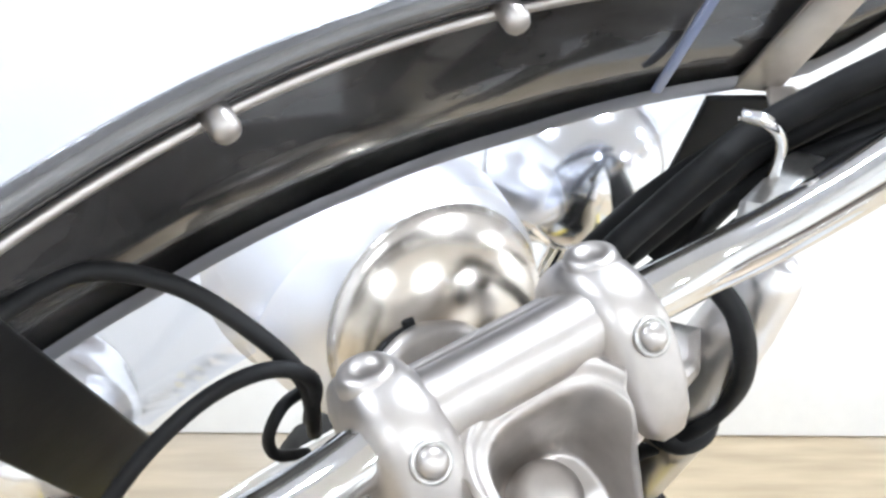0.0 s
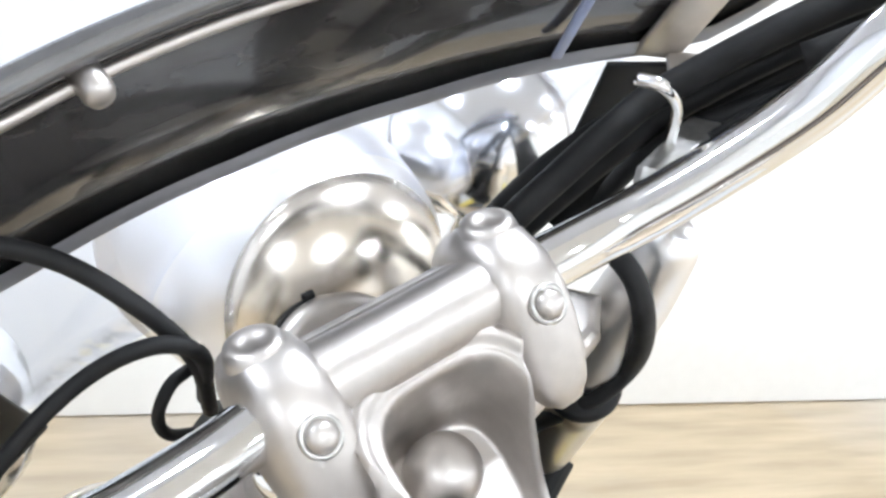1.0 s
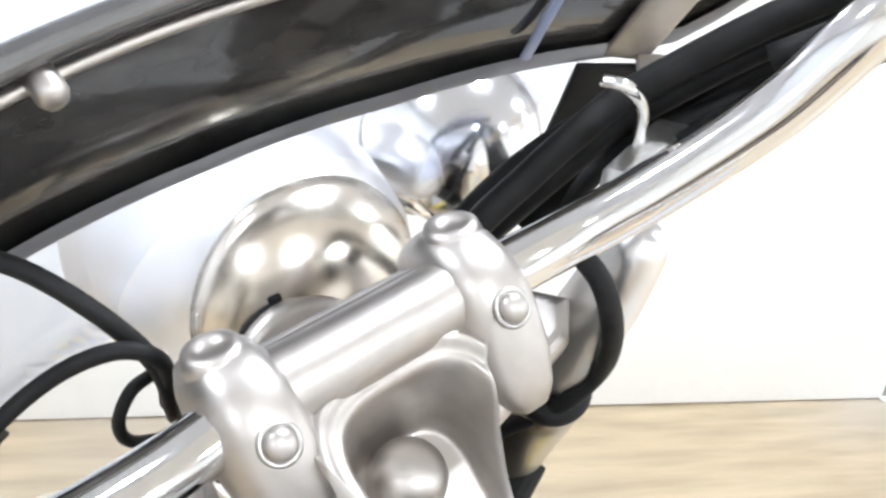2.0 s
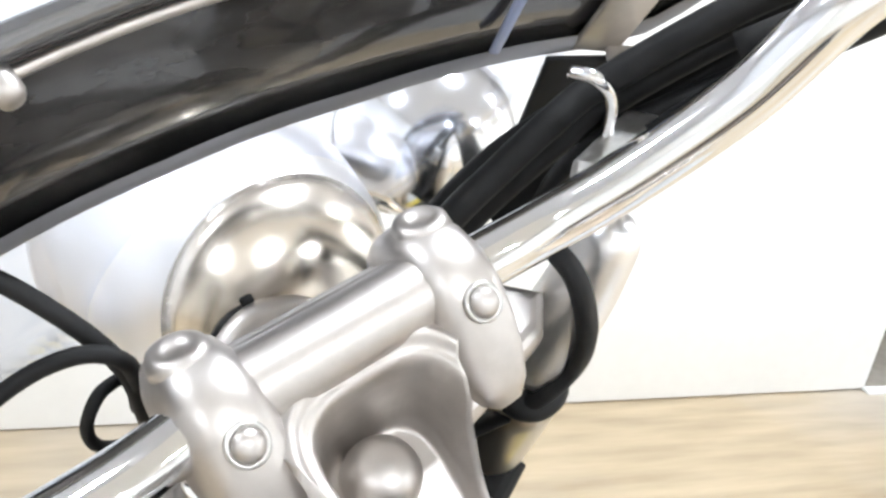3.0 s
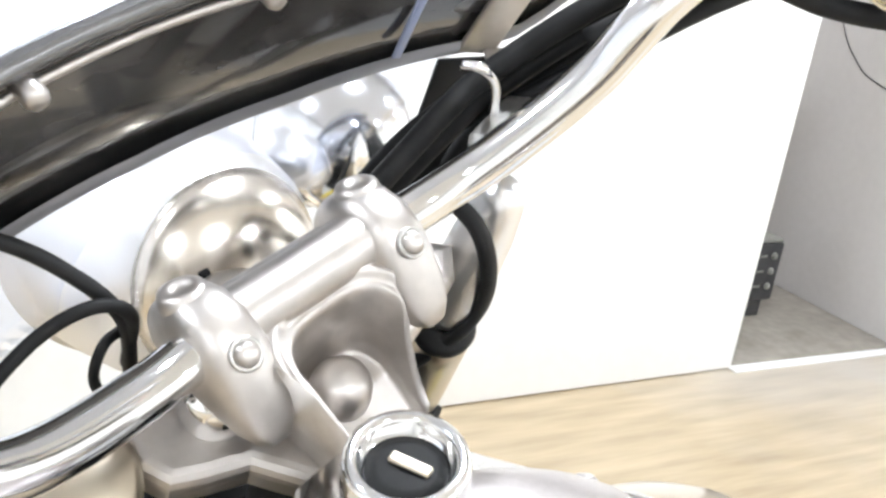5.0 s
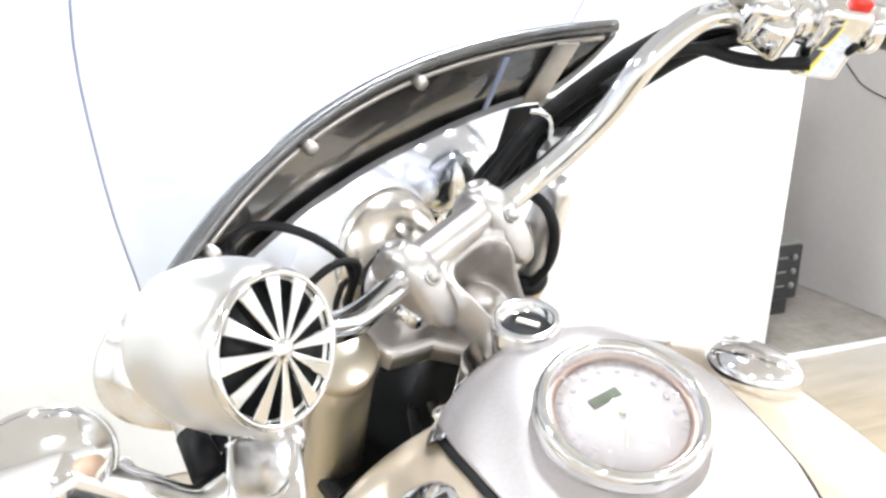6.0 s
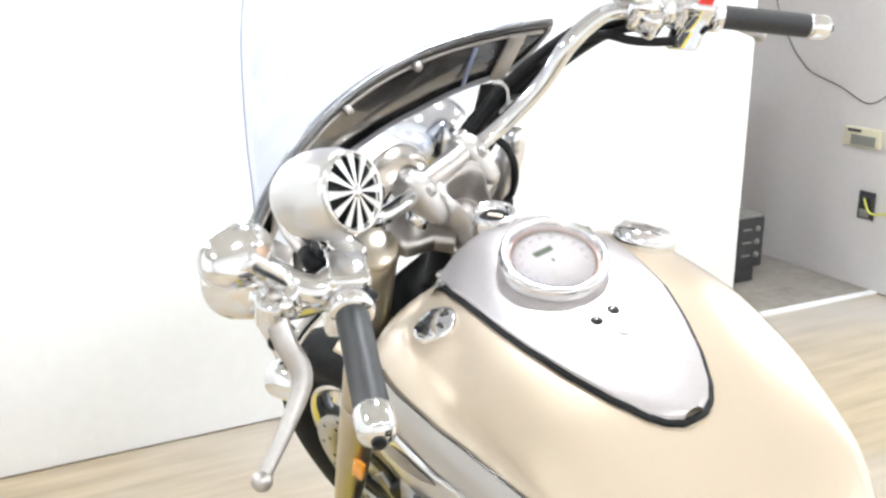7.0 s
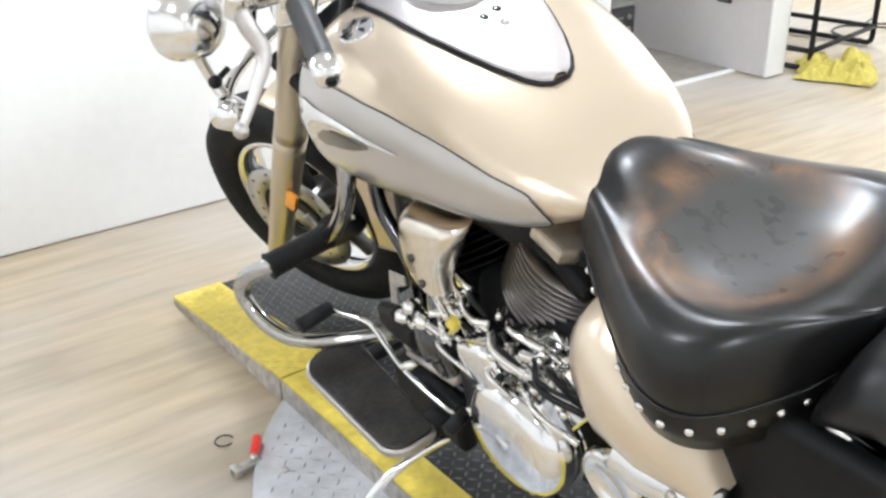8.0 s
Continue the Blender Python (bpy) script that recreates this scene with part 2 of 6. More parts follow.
def floor_material():
    m = material("oak_vinyl", (0.5, 0.4, 0.26), 0.34)
    n, l = m.node_tree.nodes, m.node_tree.links
    b = n["Principled BSDF"]
    co = n.new("ShaderNodeTexCoord")
    rnd = n.new("ShaderNodeObjectInfo")
    ofs = n.new("ShaderNodeVectorMath")
    ofs.operation = "MULTIPLY_ADD"
    comb = n.new("ShaderNodeCombineXYZ")
    for k in (0, 1):
        l.new(rnd.outputs["Random"], comb.inputs[k])
    l.new(comb.outputs[0], ofs.inputs[0])
    ofs.inputs[1].default_value = (37, 11, 0)
    l.new(co.outputs["Object"], ofs.inputs[2])
    mp = n.new("ShaderNodeMapping")
    mp.inputs["Scale"].default_value = (1.2, 9.0, 1)
    l.new(ofs.outputs[0], mp.inputs[0])
    g = n.new("ShaderNodeTexNoise")
    g.inputs["Scale"].default_value, g.inputs["Detail"].default_value, g.inputs["Distortion"].default_value = 2.2, 8, 0.15
    l.new(mp.outputs[0], g.inputs[0])
    ramp = n.new("ShaderNodeValToRGB")
    e = ramp.color_ramp.elements
    e[0].position, e[0].color = 0.25, (0.29, 0.226, 0.147, 1)
    e[1].position, e[1].color = 0.75, (0.46, 0.378, 0.262, 1)
    l.new(g.outputs[0], ramp.inputs[0])
    hue = n.new("ShaderNodeHueSaturation")
    mr = n.new("ShaderNodeMapRange")
    mr.inputs[3].default_value, mr.inputs[4].default_value = 0.85, 1.15
    l.new(rnd.outputs["Random"], mr.inputs[0])
    l.new(mr.outputs[0], hue.inputs["Value"])
    l.new(ramp.outputs[0], hue.inputs["Color"])
    # grey-white patches paint in the floor's pale reflections, along with scuff marks
    sheen_scuffs = n.new("ShaderNodeTexNoise")
    sheen_scuffs.inputs["Scale"].default_value, sheen_scuffs.inputs["Detail"].default_value, sheen_scuffs.inputs["Distortion"].default_value = 0.9, 5, 0.3
    l.new(co.outputs["Object"], sheen_scuffs.inputs[0])
    sheen_scuffs_at = n.new("ShaderNodeMapRange")
    sheen_scuffs_at.inputs[1].default_value, sheen_scuffs_at.inputs[2].default_value, sheen_scuffs_at.inputs[4].default_value = 0.42, 0.70, 0.62
    l.new(sheen_scuffs.outputs[0], sheen_scuffs_at.inputs[0])
    sheen_scuffs_mix = n.new("ShaderNodeMixRGB")
    sheen_scuffs_mix.inputs[2].default_value = (0.46, 0.46, 0.465, 1)
    l.new(sheen_scuffs_at.outputs[0], sheen_scuffs_mix.inputs[0])
    l.new(hue.outputs[0], sheen_scuffs_mix.inputs[1])
    l.new(sheen_scuffs_mix.outputs[0], b.inputs["Base Color"])
    big = n.new("ShaderNodeTexNoise")
    big.inputs["Scale"].default_value = 3.0
    l.new(co.outputs["Object"], big.inputs[0])
    rr = n.new("ShaderNodeMapRange")
    rr.inputs[3].default_value, rr.inputs[4].default_value = 0.32, 0.46
    l.new(big.outputs[0], rr.inputs[0])
    l.new(rr.outputs[0], b.inputs["Roughness"])
    bp = n.new("ShaderNodeBump")
    bp.inputs["Strength"].default_value, bp.inputs["Distance"].default_value = 0.12, 0.002
    l.new(g.outputs[0], bp.inputs["Height"])
    l.new(bp.outputs[0], b.inputs["Normal"])
    return m


OAK = floor_material()
for matte in (DULL_BLACK, RUBBER, TYRE, MAT, BLACK_METAL):
    matte.node_tree.nodes["Principled BSDF"].inputs["Specular IOR Level"].default_value = 0.25


# ---- mesh tools ----
def spline(points, steps=6):
    """A smooth line through the points."""
    p = [Vector(q) for q in points]
    if len(p) < 3:
        return p
    ext = [2 * p[0] - p[1]] + p + [2 * p[-1] - p[-2]]
    out = []
    for i in range(1, len(ext) - 2):
        a, b, c, d = ext[i - 1 : i + 3]
        for k in range(steps):
            t = k / steps
            out.append(0.5 * (2 * b + (c - a) * t + (2 * a - 5 * b + 4 * c - d) * t * t + (3 * b - a - 3 * c + d) * t ** 3))
    return out + [p[-1]]


def smooth(bm):
    for f in bm.faces:
        f.smooth = True
    return bm


def skin(rings, caps=True, closed=True):
    """A surface through rings of equally many points."""
    bm = bmesh.new()
    vs = [[bm.verts.new(p) for p in ring] for ring in rings]
    n = len(vs[0])
    for a, b in zip(vs, vs[1:]):
        for i in range(n if closed else n - 1):
            j = (i + 1) % n
            bm.faces.new((a[i], a[j], b[j], b[i]))
    if caps and closed:
        bm.faces.new(vs[0][::-1])
        bm.faces.new(vs[-1])
    bmesh.ops.recalc_face_normals(bm, faces=bm.faces)
    return smooth(bm)


def tube(points, radius, segs=12, steps=6, flat=1.0):
    """A round bar along a smooth line; radius may be a list, flat squeezes it."""
    line = spline(points, steps)
    radii = [float(radius)] * len(line) if isinstance(radius, (int, float)) else []
    if not isinstance(radius, (int, float)):
        radii = [float(v) for v in np.interp(np.linspace(0, 1, len(line)), np.linspace(0, 1, len(radius)), radius)]
    rings, side = [], None
    for i, p in enumerate(line):
        d = (line[min(i + 1, len(line) - 1)] - line[max(i - 1, 0)]).normalized()
        if side is None:
            side = d.orthogonal().normalized()
        side = (side - d * side.dot(d)).normalized()
        up = d.cross(side)
        rings.append([p + radii[i] * (side * math.cos(a) + up * flat * math.sin(a)) for a in (2 * math.pi * k / segs for k in range(segs))])
    return skin(rings)


def lathe(profile, segs=32, m=None):
    """A turned body: profile of (radius, height) about z, then moved by m."""
    rings = [[Vector((r * math.cos(2 * math.pi * k / segs), r * math.sin(2 * math.pi * k / segs), h)) for k in range(segs)] for r, h in profile]
    if profile[0][0] > 1e-4 and profile[-1][0] > 1e-4:
        bm = skin(rings + rings[:1], False)
        bmesh.ops.remove_doubles(bm, verts=bm.verts, dist=1e-6)
        bmesh.ops.recalc_face_normals(bm, faces=bm.faces)
    else:
        bm = skin(rings, False)
        bmesh.ops.remove_doubles(bm, verts=bm.verts, dist=1e-6)
    if m is not None:
        bmesh.ops.transform(bm, matrix=m, verts=bm.verts)
    return bm


def rbox(sx, sy, sz, m=None, bevel=0.004, segs=2):
    """A box with rounded edges, centred, then moved by m."""
    bm = bmesh.new()
    bmesh.ops.create_cube(bm, size=1.0, matrix=Matrix.Diagonal((sx, sy, sz, 1)))
    bmesh.ops.bevel(bm, geom=list(bm.edges), offset=min(bevel, 0.45 * min(sx, sy, sz)), segments=segs, affect="EDGES", profile=0.5)
    if m is not None:
        bmesh.ops.transform(bm, matrix=m, verts=bm.verts)
    return smooth(bm) if segs > 1 else bm


def slab(outline, thick, m=None, bevel=0.003, segs=2):
    """A flat plate of an outline in x and y, rounded at its rims."""
    bm = bmesh.new()
    face = bm.faces.new([bm.verts.new((x, y, 0)) for x, y in outline])
    got = bmesh.ops.extrude_face_region(bm, geom=[face])
    bmesh.ops.translate(bm, verts=[v for v in got["geom"] if isinstance(v, bmesh.types.BMVert)], vec=(0, 0, thick))
    bmesh.ops.recalc_face_normals(bm, faces=bm.faces)
    if bevel:
        rims = [e for e in bm.edges if abs(e.verts[0].co.z - e.verts[1].co.z) < 1e-6]
        bmesh.ops.bevel(bm, geom=rims, offset=bevel, segments=segs, affect="EDGES", profile=0.5)
    if m is not None:
        bmesh.ops.transform(bm, matrix=m, verts=bm.verts)
    return bm


def ball(r, m=None, sx=1, sy=1, sz=1, u=24, v=14):
    bm = bmesh.new()
    bmesh.ops.create_uvsphere(bm, u_segments=u, v_segments=v, radius=r, matrix=Matrix.Diagonal((sx, sy, sz, 1)))
    if m is not None:
        bmesh.ops.transform(bm, matrix=m, verts=bm.verts)
    return smooth(bm)


def join(*parts):
    """Several bmeshes of one part as one."""
    out = bmesh.new()
    for bm in parts:
        tmp = bpy.data.meshes.new("tmp")
        bm.to_mesh(tmp)
        bm.free()
        out.from_mesh(tmp)
        bpy.data.meshes.remove(tmp)
    return out


def along(p, q, roll=0.0):
    """A pose at p whose z points to q."""
    d = Vector(q) - Vector(p)
    return Matrix.Translation(p) @ d.to_track_quat("Z", "Y").to_matrix().to_4x4() @ Matrix.Rotation(radians(roll), 4, "Z")


def mesh_of(name, bm, mat):
    me = bpy.data.meshes.new(name)
    bm.to_mesh(me)
    bm.free()
    me.materials.append(mat)
    return me


def part(name, bm, mat, parent=None, label="", m=None):
    """One mesh object under a thing or a part; m moves its points."""
    if m is not None:
        bmesh.ops.transform(bm, matrix=m, verts=bm.verts)
    ob = new(name, mesh_of(name, bm, mat))
    if parent is not None:
        ob.parent = parent
    if label:
        tagged(ob, label)
    return ob


def thing(name, label, category, m=None, group="", kind=""):
    ob = new(name)
    ob.empty_display_size = 0.05
    if m is not None:
        ob.matrix_world = m
    return tagged(ob, label, category, group, kind)


def structure(name, bm, mat, label, category):
    return tagged(part(name, bm, mat), label, category, kind="structure")


# ---- the room ----
def room():
    T = Matrix.Translation
    structure("floor", rbox(9.0, 8.6, 0.1, T((1.0, 0.3, -0.056)), 0.0005, 1), OAK, "light oak vinyl plank floor with a satin sheen", "floor")
    structure("wall_west", rbox(0.12, 8.6, 2.9, T((-3.56, 0.3, 1.45)), 0.002, 1), WHITE_WALL, "plain white painted showroom wall", "wall")
    structure("wall_south", rbox(9.0, 0.12, 2.9, T((1.0, -4.06, 1.45)), 0.002, 1), WHITE_WALL, "plain white painted showroom wall", "wall")
    structure("wall_east", rbox(0.12, 8.6, 2.9, T((5.56, 0.3, 1.45)), 0.002, 1), WHITE_WALL, "plain white painted showroom wall", "wall")
    structure("wall_north", rbox(9.0, 0.12, 2.9, T((1.0, 4.66, 1.45)), 0.002, 1), WHITE_WALL, "plain white painted showroom wall", "wall")
    structure("ceiling", rbox(9.24, 8.84, 0.1, T((1.0, 0.3, 2.951)), 0.002, 1), CEIL, "pale painted ceiling over the showroom", "ceiling")
    # white partition behind the motorcycle, with a capped top
    part_wall = structure("partition_wall", rbox(5.445, 0.14, 1.305, T((-0.7675, 1.883, 0.6525)), 0.001), WHITE_WALL, "white painted half-height partition behind the motorcycle", "wall")
    part("cap", rbox(5.485, 0.143, 0.088, T((-0.7475, 1.883, 1.3492)), 0.002), WHITE_WALL, part_wall, "white square-edged ledge")
    # alcove beside it
    structure("alcove_wall_side", rbox(0.13, 1.27, 2.9, T((2.829, 2.235, 1.45)), 0.004), GREY_WALL, "pale grey alcove side wall with a white end", "wall")
    # thin panel added so the wall's end shows whiter than its side
    structure("alcove_end_face", rbox(0.136, 0.014, 2.896, T((2.829, 1.593, 1.449)), 0.003), WHITE_WALL, "white end face of the alcove side wall", "trim")
    structure("alcove_wall_back", rbox(2.6, 0.1, 2.9, T((1.464, 2.92, 1.45)), 0.004), GREY_WALL, "pale grey painted alcove back wall", "wall")
    structure("alcove_floor", rbox(0.809, 1.06, 0.01, T((2.359, 2.335, -0.001)), 0.002), DARK_FLOOR, "grey-brown vinyl alcove floor", "floor")
    structure("threshold_strip", rbox(0.815, 0.035, 0.012, pose(2.356, 1.788, 0.0, 0, 0, -1.5), 0.003), WHITE_WALL, "white threshold strip on the floor of the alcove", "trim")


room()


def small_things():
    """Boxes, wires and clutter round the alcove."""
    x = 2.7615
    th = thing("thermostat", "beige wall box with a grey display", "thermostat", pose(x, 1.914, 0.667))
    part("case", rbox(0.03, 0.185, 0.082, pose(-0.013, 0, 0), 0.005, 3), CREAM, th)
    part("display", rbox(0.004, 0.125, 0.045, pose(-0.0285, -0.012, -0.012), 0.001), GREY_PLASTIC, th, "olive grey display")
    part("slot", rbox(0.004, 0.07, 0.012, pose(-0.0285, 0.035, 0.028), 0.001), DARK_PLASTIC, th, "dark slot")
    so = thing("wall_socket", "dark wall socket with a plugged-in yellow cable", "socket", pose(x, 1.862, 0.375))
    part("plate", rbox(0.014, 0.08, 0.122, pose(-0.006, 0, 0), 0.004, 3), DARK_PLASTIC, so)
    part("lower_outlet", rbox(0.006, 0.05, 0.035, pose(-0.015, 0, -0.035), 0.003), GREY_PLASTIC, so, "grey outlet")
    part("plug", rbox(0.03, 0.03, 0.03, pose(-0.026, 0, 0.025), 0.006), DARK_PLASTIC, so)
    pl = thing("wall_plate", "cream blank wall plate", "wall plate", pose(x, 1.672, 0.405))
    part("plate", rbox(0.012, 0.10, 0.095, pose(-0.005, 0, 0), 0.004, 3), CREAM, pl)
    part("screw", lathe([(0.0, 0.0), (0.004, 0.0), (0.003, 0.002), (0.0, 0.002)], 10, pose(-0.011, 0, 0.03, 0, -90, 0)), STEEL_SIDE, pl)
    tagged(part("extension_cable", tube([(2.736, 1.862, 0.402), (2.724, 1.85, 0.405), (2.739, 1.83, 0.35), (2.749, 1.78, 0.352), (2.745, 1.73, 0.375), (2.742, 1.665, 0.468), (2.752, 1.618, 0.63), (2.752, 1.608, 0.885), (2.752, 1.606, 1.5)], 0.0052, 8), YELLOW_CABLE), "yellow extension cable hanging down the wall", "cable")
    tagged(part("wall_wire", tube([(1.90, 1.86, 1.412), (1.99, 1.875, 1.40), (2.20, 2.0, 1.37), (2.50, 2.24, 1.24), (2.70, 2.37, 1.12), (2.757, 2.36, 1.02), (2.757, 2.30, 0.962), (2.757, 2.231, 0.915), (2.757, 2.067, 0.868), (2.757, 1.955, 0.82), (2.757, 1.885, 0.818), (2.757, 1.80, 0.88), (2.757, 1.726, 0.963), (2.757, 1.66, 1.05)], 0.0024, 6), DARK_PLASTIC), "thin dark wire sagging along the wall", "wire")
    he = thing("floor_speaker", "black box with controls on a dark stand", "speaker", pose(2.245, 2.205, 0.004))
    part("cabinet", rbox(0.38, 0.16, 0.23, pose(0, 0, 0.185), 0.01, 3), DARK_PLASTIC, he)
    part("top_lip", rbox(0.37, 0.15, 0.012, pose(0, 0, 0.306), 0.004), GREY_PLASTIC, he)
    for z in (0.13, 0.19, 0.25):
        part("knob", lathe([(0.0, 0.0), (0.014, 0.0), (0.012, 0.008), (0.0, 0.009)], 18, pose(0.145, -0.08, z, 90, 0, 0)), GREY_PLASTIC, he)
        part("label_bar", rbox(0.05, 0.003, 0.008, pose(0.085, -0.08, z), 0.001), GREY_PLASTIC, he, "pale printed bar")
    part("stand", rbox(0.34, 0.13, 0.07, pose(-0.01, 0, 0.035), 0.008), DARK_PLASTIC, he, "dark stand")
    ro = thing("network_box", "flat black box lying on the partition's ledge", "electronics", pose(1.785, 1.875, 1.393))
    part("case", rbox(0.23, 0.14, 0.024, pose(0, 0, 0.0125), 0.006, 3), DARK_PLASTIC, ro)
    part("top", rbox(0.215, 0.125, 0.008, pose(0, 0, 0.0285), 0.003), WHITE_WALL, ro, "white lid")
    # metal-framed table behind the alcove wall
    tb = thing("work_table", "table with a black tubular steel frame", "table", pose(3.34, 1.60, 0, 0, 0, 9))
    for k, (x, y) in enumerate(((-0.34, -0.02), (0.34, -0.02), (-0.34, 0.48), (0.34, 0.48))):
        part("leg", tube([(x, y + (0.06 if y < 0.2 else -0.06), 0.014), (x, y + (0.02 if y < 0.2 else -0.02), 0.016), (x, y, 0.05), (x, y, 0.2), (x, y, 0.72)], 0.014, 12), BLACK_METAL, tb)
    for x in (-0.34, 0.34):
        part("foot_rail", tube([(x, 0.03, 0.014), (x, 0.43, 0.014)], 0.014, 12), BLACK_METAL, tb)
    part("stretcher", tube([(-0.33, -0.02, 0.10), (0.33, -0.02, 0.10)], 0.013, 12), BLACK_METAL, tb)
    for x in (-0.34, 0.34):
        part("stretcher", tube([(x, -0.01, 0.10), (x, 0.47, 0.10)], 0.013, 12), BLACK_METAL, tb)
    part("tabletop", rbox(0.78, 0.60, 0.03, pose(0, 0.23, 0.735), 0.006), DARK_PLASTIC, tb, "dark tabletop")
    tagged(part("loose_cable", tube([(3.70, 1.73, 0.008), (3.73, 1.85, 0.008), (3.77, 1.93, 0.01), (3.93, 1.96, 0.008), (4.05, 1.80, 0.01), (4.12, 1.66, 0.008), (4.22, 1.72, 0.012), (4.10, 1.84, 0.016), (4.02, 1.90, 0.01), (4.25, 1.98, 0.008)], 0.006, 8), DARK_PLASTIC), "dark cable coiled on the floor under the table", "cable")
    # crumpled cloth
    rows = []
    nx, ny = 54, 40
    for j in range(ny):
        row = []
        for i in range(nx):
            u, v = i / (nx - 1), j / (ny - 1)
            px, py = 2.86 + 0.16 * u + 0.29 * v, 1.50 - 0.32 * u + 0.19 * v
            hump = (math.sin(math.pi * u) * math.sin(math.pi * v)) ** 0.6 if 0 < u < 1 and 0 < v < 1 else 0.0
            n1 = noise.noise(Vector((px * 9, py * 9, 1.0)))
            n2 = abs(noise.noise(Vector((px * 22, py * 22, 4.0))))
            row.append(Vector((px + 0.03 * noise.noise(Vector((px * 14, py * 14, 9))), py + 0.03 * noise.noise(Vector((px * 14, py * 14, 17))), 0.004 + hump * max(0.0, 0.03 + 0.045 * max(0.0, u - 0.5) * 2 + 0.09 * n1 + 0.13 * n2))))
        rows.append(row)
    tagged(part("cleaning_cloth", skin(rows, False, False), CLOTH), "crumpled yellow cloth lying on the floor by the table", "cloth")
    # clamp with a red handle and a wire ring by the turntable
    cl = thing("toggle_clamp", "small steel clamp with a red handle on the floor", "clamp", pose(-0.447, 0.395, 0, 0, 0, 8))
    part("jaw", join(rbox(0.07, 0.022, 0.016, pose(0, 0, 0.010), 0.004), rbox(0.02, 0.03, 0.02, pose(-0.025, 0, 0.012), 0.004), lathe([(0.0, 0.0), (0.009, 0.0), (0.009, 0.012), (0.0, 0.013)], 12, pose(0.02, 0, 0.016))), ALLOY, cl)
    part("handle", tube([(0.025, 0.012, 0.018), (0.045, 0.03, 0.024), (0.06, 0.05, 0.026)], [0.009, 0.011, 0.010], 12), RED, cl, "red plastic handle")
    tagged(part("wire_ring", tube([(-0.445 + 0.020 * math.cos(a), 0.515 + 0.02 * math.sin(a), 0.003) for a in np.linspace(0, 5.2, 14)], 0.0022, 6), DARK_PLASTIC), "open ring of dark wire on the floor", "wire")


small_things()


def ceiling_lamps():
    """Small panel lights under the ceiling, four of them added fill; each carries its own area lamp."""
    first = None
    # the last four are added to brighten far walls that the seat mirrors
    spots = [(x, y) for x in (-2.1, 0.3, 2.6, 4.8) for y in (-2.3, 0.55)] + [(4.2, 2.6), (4.2, 4.0), (-0.6, 3.8), (-2.4, 3.8)]
    for x, y in spots:
        m = Matrix.Translation((x, y, 2.9))
        if first is None:
            first = thing("ceiling_light", "small square white ceiling light, lit", "ceiling light", m, "ceiling lights")
            part("frame", join(rbox(0.30, 0.03, 0.03, pose(0, 0.135, -0.015)), rbox(0.30, 0.03, 0.03, pose(0, -0.135, -0.015)), rbox(0.03, 0.24, 0.03, pose(0.135, 0, -0.015)), rbox(0.03, 0.24, 0.03, pose(-0.135, 0, -0.015))), WHITE_WALL, first)
            part("diffuser", rbox(0.236, 0.236, 0.012, pose(0, 0, -0.012)), GLOW, first, "glowing white diffuser")
        else:
            copy_thing(first, m)
        lamp = bpy.data.lights.new("panel_light", "AREA")
        lamp.shape, lamp.energy, lamp.size, lamp.size_y, lamp.color = "RECTANGLE", LAMP, 0.23, 0.23, (0.905, 0.955, 1.0)
        ob = new("panel_light", lamp)
        ob.matrix_world = Matrix.Translation((x, y, 2.87))


ceiling_lamps()


